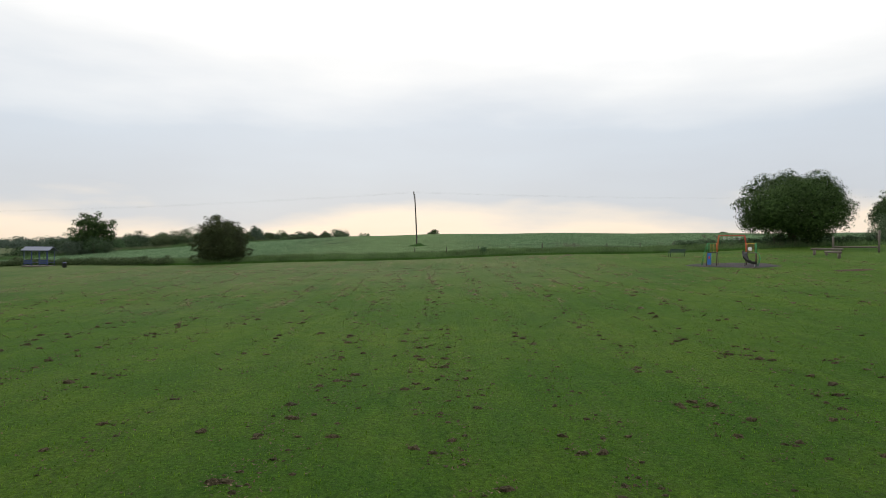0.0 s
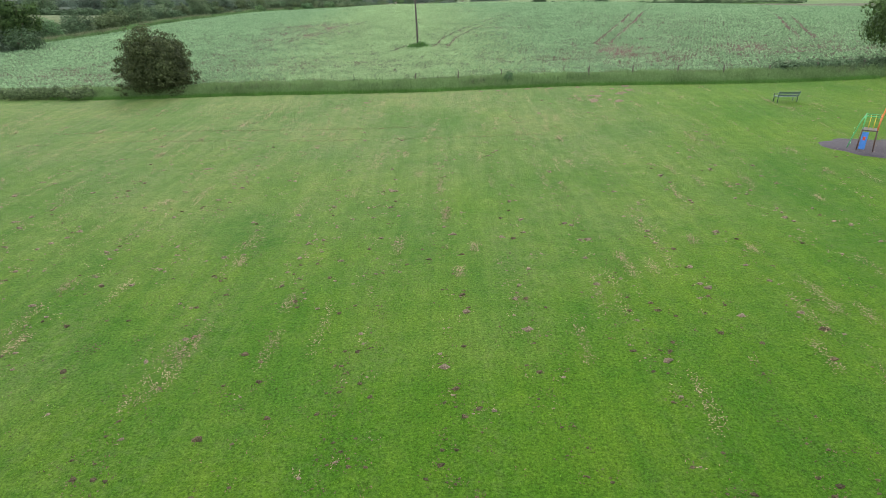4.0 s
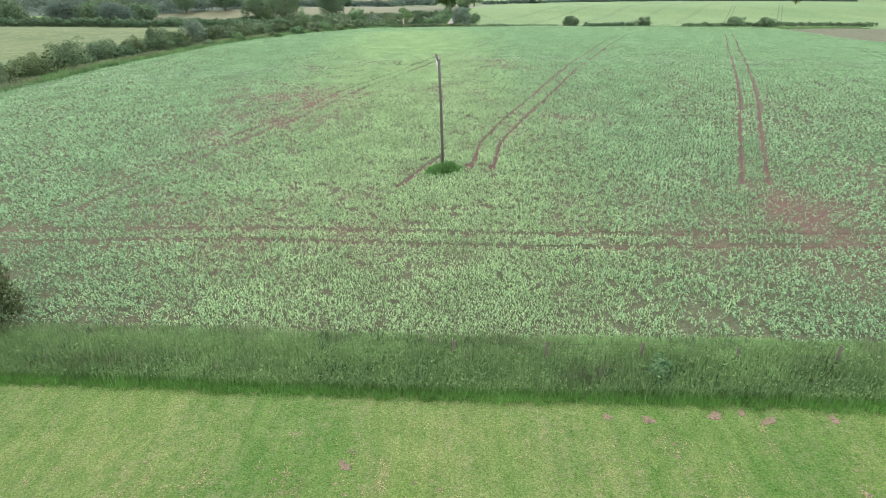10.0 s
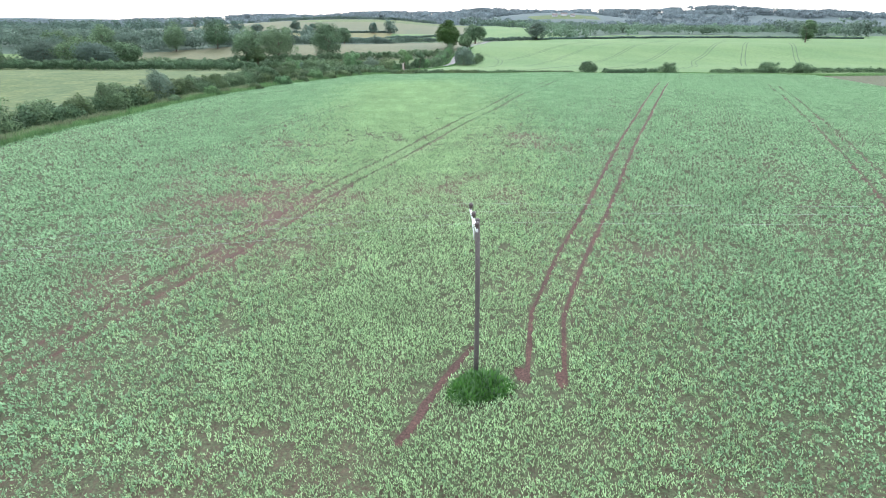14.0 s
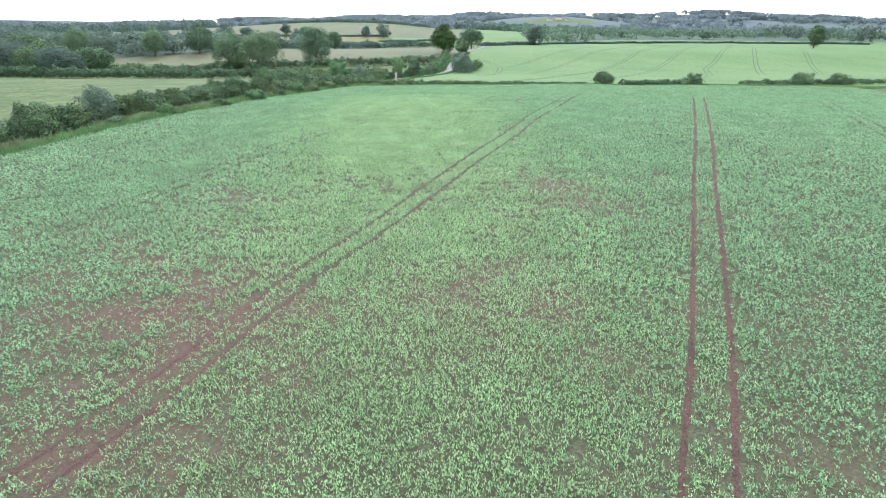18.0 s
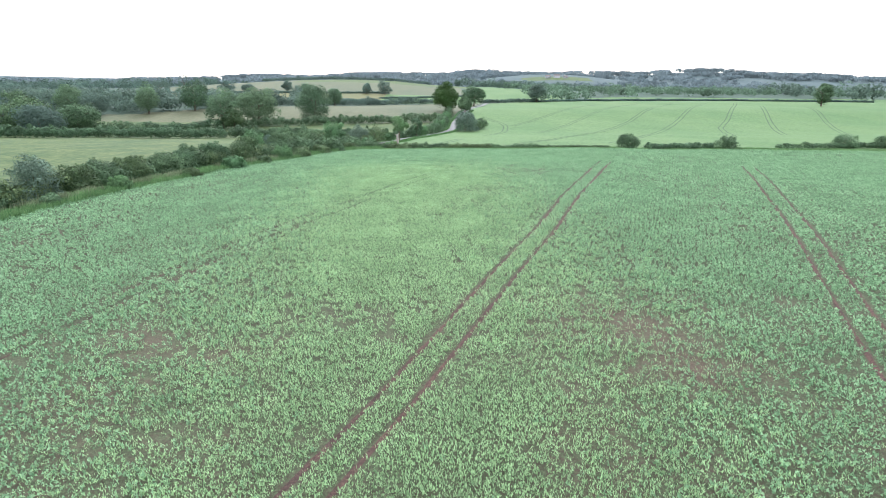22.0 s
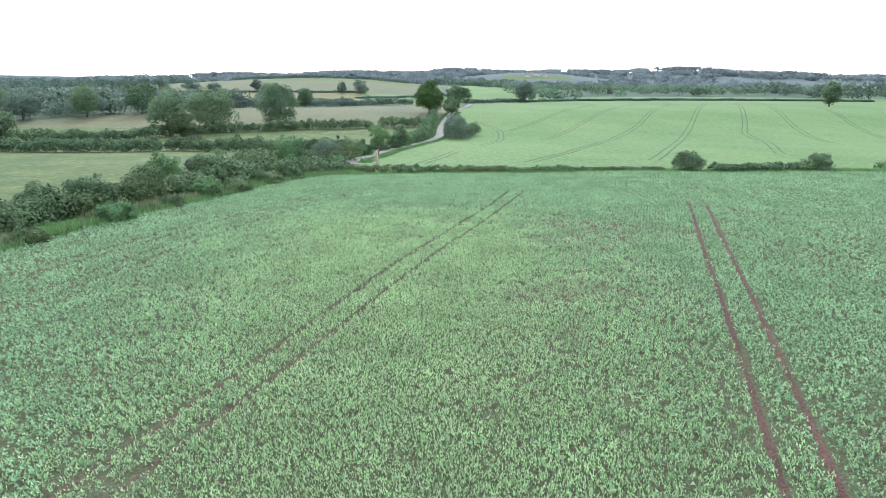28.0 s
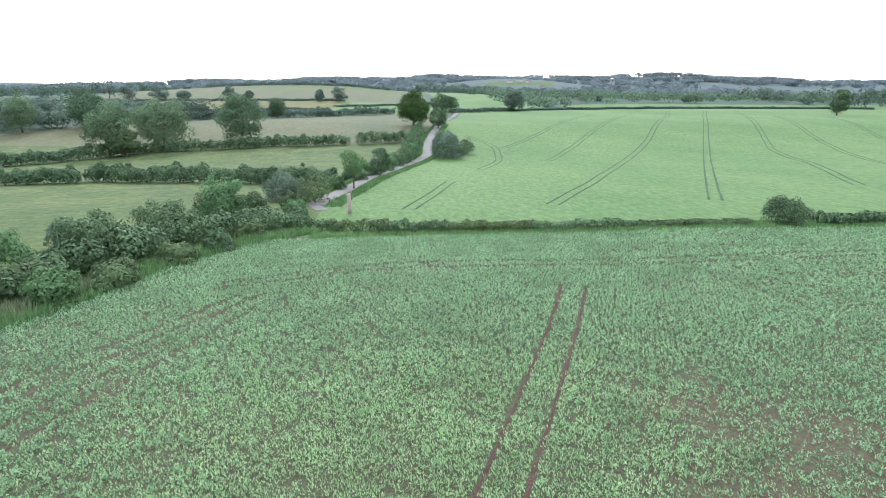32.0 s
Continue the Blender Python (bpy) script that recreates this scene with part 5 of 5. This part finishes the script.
for s, cx0 in ((-1, -1.75), (1, 1.75)):
    part("deck", block((.92, .95, .06), (cx0, 0, DECK)), M_DARK, play, "brown deck board")
    for dx in (-.42, .42):
        for dy in (-.42, .42):
            bar("tower_leg", [(cx0 + dx * 1.1, dy * 1.1, -.1), (cx0 + dx, dy, DECK)], .036, M_BROWN, "brown leg")
            bar("tower_post", [(cx0 + dx, dy, DECK), (cx0 + dx, dy, 1.85)], .032, M_GREENP if dx * s > 0 else M_ORANGE)
    for dy in (-.42, .42):
        bar("guard_rail", [(cx0 - .42, dy, 1.8), (cx0 + .42, dy, 1.8)], .024, M_GREENP if s < 0 else M_YELP)
        for k in range(2):
            x = cx0 - .14 + k * .28
            bar("guard_bar", [(x, dy, DECK), (x, dy, 1.8)], .014, M_YELP if s < 0 else M_ORANGE)
panel = part("side_panel", block((.36, .05, .95), (-1.95, -.52, .5)), M_BLUEP, play, "blue play panel")
part("panel_mark", block((.15, .02, .2), (-1.95, -.553, .62)), M_RED, panel, "red shape on the blue panel")
part("guard_panel", block((.04, .5, .5), (1.36, .1, 1.45)), M_RED, play, "red guard panel")
part("mirror_panel", block((.34, .03, .28), (1.72, -.47, 1.36), (-18, 12, 0)), M_STEEL, play, "shiny steel slide hood")
for k in range(4):
    bar("ladder_rung", [(-2.62, -.25 , .2 + k * .28), (-2.62, .25, .2 + k * .28)], .016, M_GREENP)
for d in (-.25, .25):
    bar("ladder_rail", [(-2.75, d, -.05), (-2.6, d, .6), (-2.35, d, 1.5), (-2.2, d, 1.8)], .022, M_GREENP)
chute = [(1.38, -.5, 1.12), (1.3, -.75, .98), (1.38, -1.0, .66), (1.65, -1.15, .36), (2.0, -1.15, .22), (2.4, -1.1, .2)]
bm = bmesh.new()
rows = []
for k, (x, y, z) in enumerate(chute):
    a = chute[min(k + 1, 5)]
    b = chute[max(k - 1, 0)]
    t = Vector((a[0] - b[0], a[1] - b[1], 0)).normalized()
    nrm = Vector((-t.y, t.x, 0))
    rows.append([bm.verts.new(Vector((x, y, z)) + nrm * w + Vector((0, 0, h))) for w, h in ((-.26, .16), (-.24, .16), (-.2, .03), (0, 0), (.2, .03), (.24, .16), (.26, .16), (.22, -.05), (0, -.07), (-.22, -.05))])
for r0, r1 in zip(rows, rows[1:]):
    for k in range(10):
        bm.faces.new((r0[k], r0[(k + 1) % 10], r1[(k + 1) % 10], r1[k]))
bm.faces.new(rows[0][::-1])
bm.faces.new(rows[-1])
part("slide_chute", bm, M_BLACK, play, "black plastic curved slide")
for d in (-.16, .16):
    bar("slide_leg", [(2.25, -1.1 + d, -.1), (2.25, -1.1 + d, .18)], .025, M_STEEL)
for d in (0, .4):
    bar("curved_climber", [(2.3 + d * .4, -.3 - d, -.05), (2.55 + d * .3, -.3 - d, .6), (2.45 + d * .2, -.3 - d, 1.0), (2.2, -.3 - d * .4, 1.12)], .024, M_GREENP)
for k in range(3):
    bar("climber_rung", [(2.46, -.3, .3 + k * .25), (2.58, -.7, .3 + k * .25)], .015, M_GREENP)


# ---- trim trail, shelter and small park things ----
def timber_thing(name, x, y, turn, label, category, pieces, group=""):
    t = thing(name, x, y, None, turn, label, category, group)
    for pname, a, b, r in pieces:
        a, b = np.array(a, float), np.array(b, float)
        m = (a + b) / 2
        part(pname, joined(tube([a, m, b], [r, r * .97, r * .93], 10)), M_LOG, t)
    return t


timber_thing("balance_beam", 31.1, 28.0, 68, "low grey log balance beam on short posts", "balance beam",
             [("beam", (-2.4, 0, .36), (2.4, 0, .36), .1), ("post", (-2.0, 0, -.2), (-2.0, 0, .3), .11), ("post", (2.0, 0, -.2), (2.0, 0, .3), .11)])
timber_thing("balance_beam", 32.6, 30.9, 18, "low grey log balance beam on short posts", "balance beam",
             [("beam", (-1.7, 0, .42), (1.7, 0, .42), .1), ("post", (-1.4, 0, -.2), (-1.4, 0, .35), .11), ("post", (1.4, 0, -.2), (1.4, 0, .35), .11)])
timber_thing("exercise_frame", 36.0, 32.4, -35, "timber exercise frame with a low cross rail", "exercise frame",
             [("post", (-1.6, 0, -.2), (-1.6, 0, 1.35), .09), ("post", (1.6, 0, -.2), (1.6, 0, 1.9), .09), ("cross_rail", (-1.6, 0, .45), (1.6, 0, .45), .07)])
blot("worn_patch", 26.0, 18.4, 1.1, .55, -10, M_SOIL, .02, "worn bare soil patch in the grass", "soil patch", 8)
for k, (x, y, r) in enumerate([(6.6, 43.1, .45), (8.2, 42.8, .42), (7.5, 43.2, .3), (10.3, 42.8, .35), (13.8, 42.6, .6), (12.6, 41.8, .4), (13.7, 41.2, .6), (11.7, 41.0, .35), (13.0, 40.4, .5), (12.7, 40.0, .5),
                               (10.7, 39.8, .5), (11.1, 39.6, .55), (10.5, 38.3, .8), (12.1, 37.9, .7), (11.6, 38.4, .35), (6.4, 35.7, .3), (-5.4, 41.4, .4), (3.1, 43.2, .3), (4.4, 43.0, .4), (-11.8, 26.8, .35)]):
    blot("worn_patch", x, y, r * .62, r * .42, 20 * k, M_MOLE, .015, "crumbled bare earth patch in the mown grass", "soil patch", 20 + k, 2.2)
blot("worn_patch", -.72, 68.1, .3, .7, 8, M_SOIL, .02, "bare wheel-worn soil beside the pole", "soil patch", 41)
blot("worn_patch", .84, 67.8, .27, .6, -6, M_SOIL, .02, "bare wheel-worn soil where a track begins", "soil patch", 42)

hut = thing("park_shelter", -42.0, 45.6, None, 8, "dark blue open park shelter with a blue grey pitched roof", "shelter")
hut.scale = (.6, .7, .85)
for sx in (-1.9, -.65, .65, 1.9):
    for sy in (-1.0, 1.0):
        part("post", block((.09, .09, 2.05), (sx, sy, 1.0)), M_NAVY, hut)
for sy, tilt in ((-.62, 20), (.62, -20)):
    part("roof_sheet", block((4.6, 1.42, .05), (0, sy, 2.22), (tilt, 0, 0)), M_SHEET, hut, "pale blue grey roof sheet")
part("ridge_beam", block((4.6, .08, .1), (0, 0, 2.4)), M_NAVY, hut)
for sx in (-1.28, 1.28):
    for k in range(2):
        part("seat_board", block((1.2, .16, .04), (sx, .78 - k * .19, .45)), M_NAVY, hut)
    for k in range(3):
        part("back_board", block((1.24, .035, .15), (sx, -1.0, .35 + k * .2)), M_NAVY, hut)
part("floor_slab", block((4.4, 2.5, .14), (0, 0, .02)), M_LOG, hut, "grey paved base")


bin_ = thing("litter_bin", -37.6, 42.9, None, 10, "small dark litter bin on the grass near the shelter", "bin")
bin_.scale = (.75, .75, .55)
part("drum", joined(tube([(0, 0, 0), (0, 0, .1), (0, 0, .75), (0, 0, .8)], [.24, .26, .28, .29], 16)), M_BLACK, bin_)
part("hood", joined(tube([(0, 0, .8), (0, 0, .92), (0, 0, 1.0)], [.3, .28, .12], 16)), M_NAVY, bin_, "dark blue hood")


# ---- far buildings ----
def house(x, y, z, length, depth, wall, turn, label):
    h = thing("farmhouse", x, y, z, turn, label, "house")
    part("wall", block((length, depth, wall + 6), (0, 0, wall / 2 - 3), bevel=.05), M_RENDERED, h)
    bm = bmesh.new()
    a, d, r = length / 2 + .4, depth / 2 + .5, depth * .36
    v = [bm.verts.new(p) for p in ((-a, -d, wall), (a, -d, wall), (a, d, wall), (-a, d, wall), (-a, 0, wall + r), (a, 0, wall + r))]
    for f in ((0, 1, 5, 4), (2, 3, 4, 5), (0, 4, 3), (1, 2, 5), (3, 2, 1, 0)):
        bm.faces.new([v[k] for k in f])
    part("roof", bm, M_ROOF, h)
    for s in (-.32, 0, .32):
        for level in (1.6, 4.2):
            if level < wall - 1:
                part("window", block((1.3, .1, 1.2), (length * s, -depth / 2 - .03, level)), M_GLASS, h)
    part("chimney", block((.8, .8, 2.2), (length * .34, 0, wall + r + .3)), M_ROOF, h)
    return h


for x, y, length, depth, wall, turn in [(240, 1482, 11, 7, 3.6, 10), (262, 1490, 14, 7, 4.2, -8), (281, 1484, 9, 6, 3.4, 24)]:
    house(x, y, up(x, y), length, depth, wall, turn, "white farmhouse with a dark roof on the far hill")
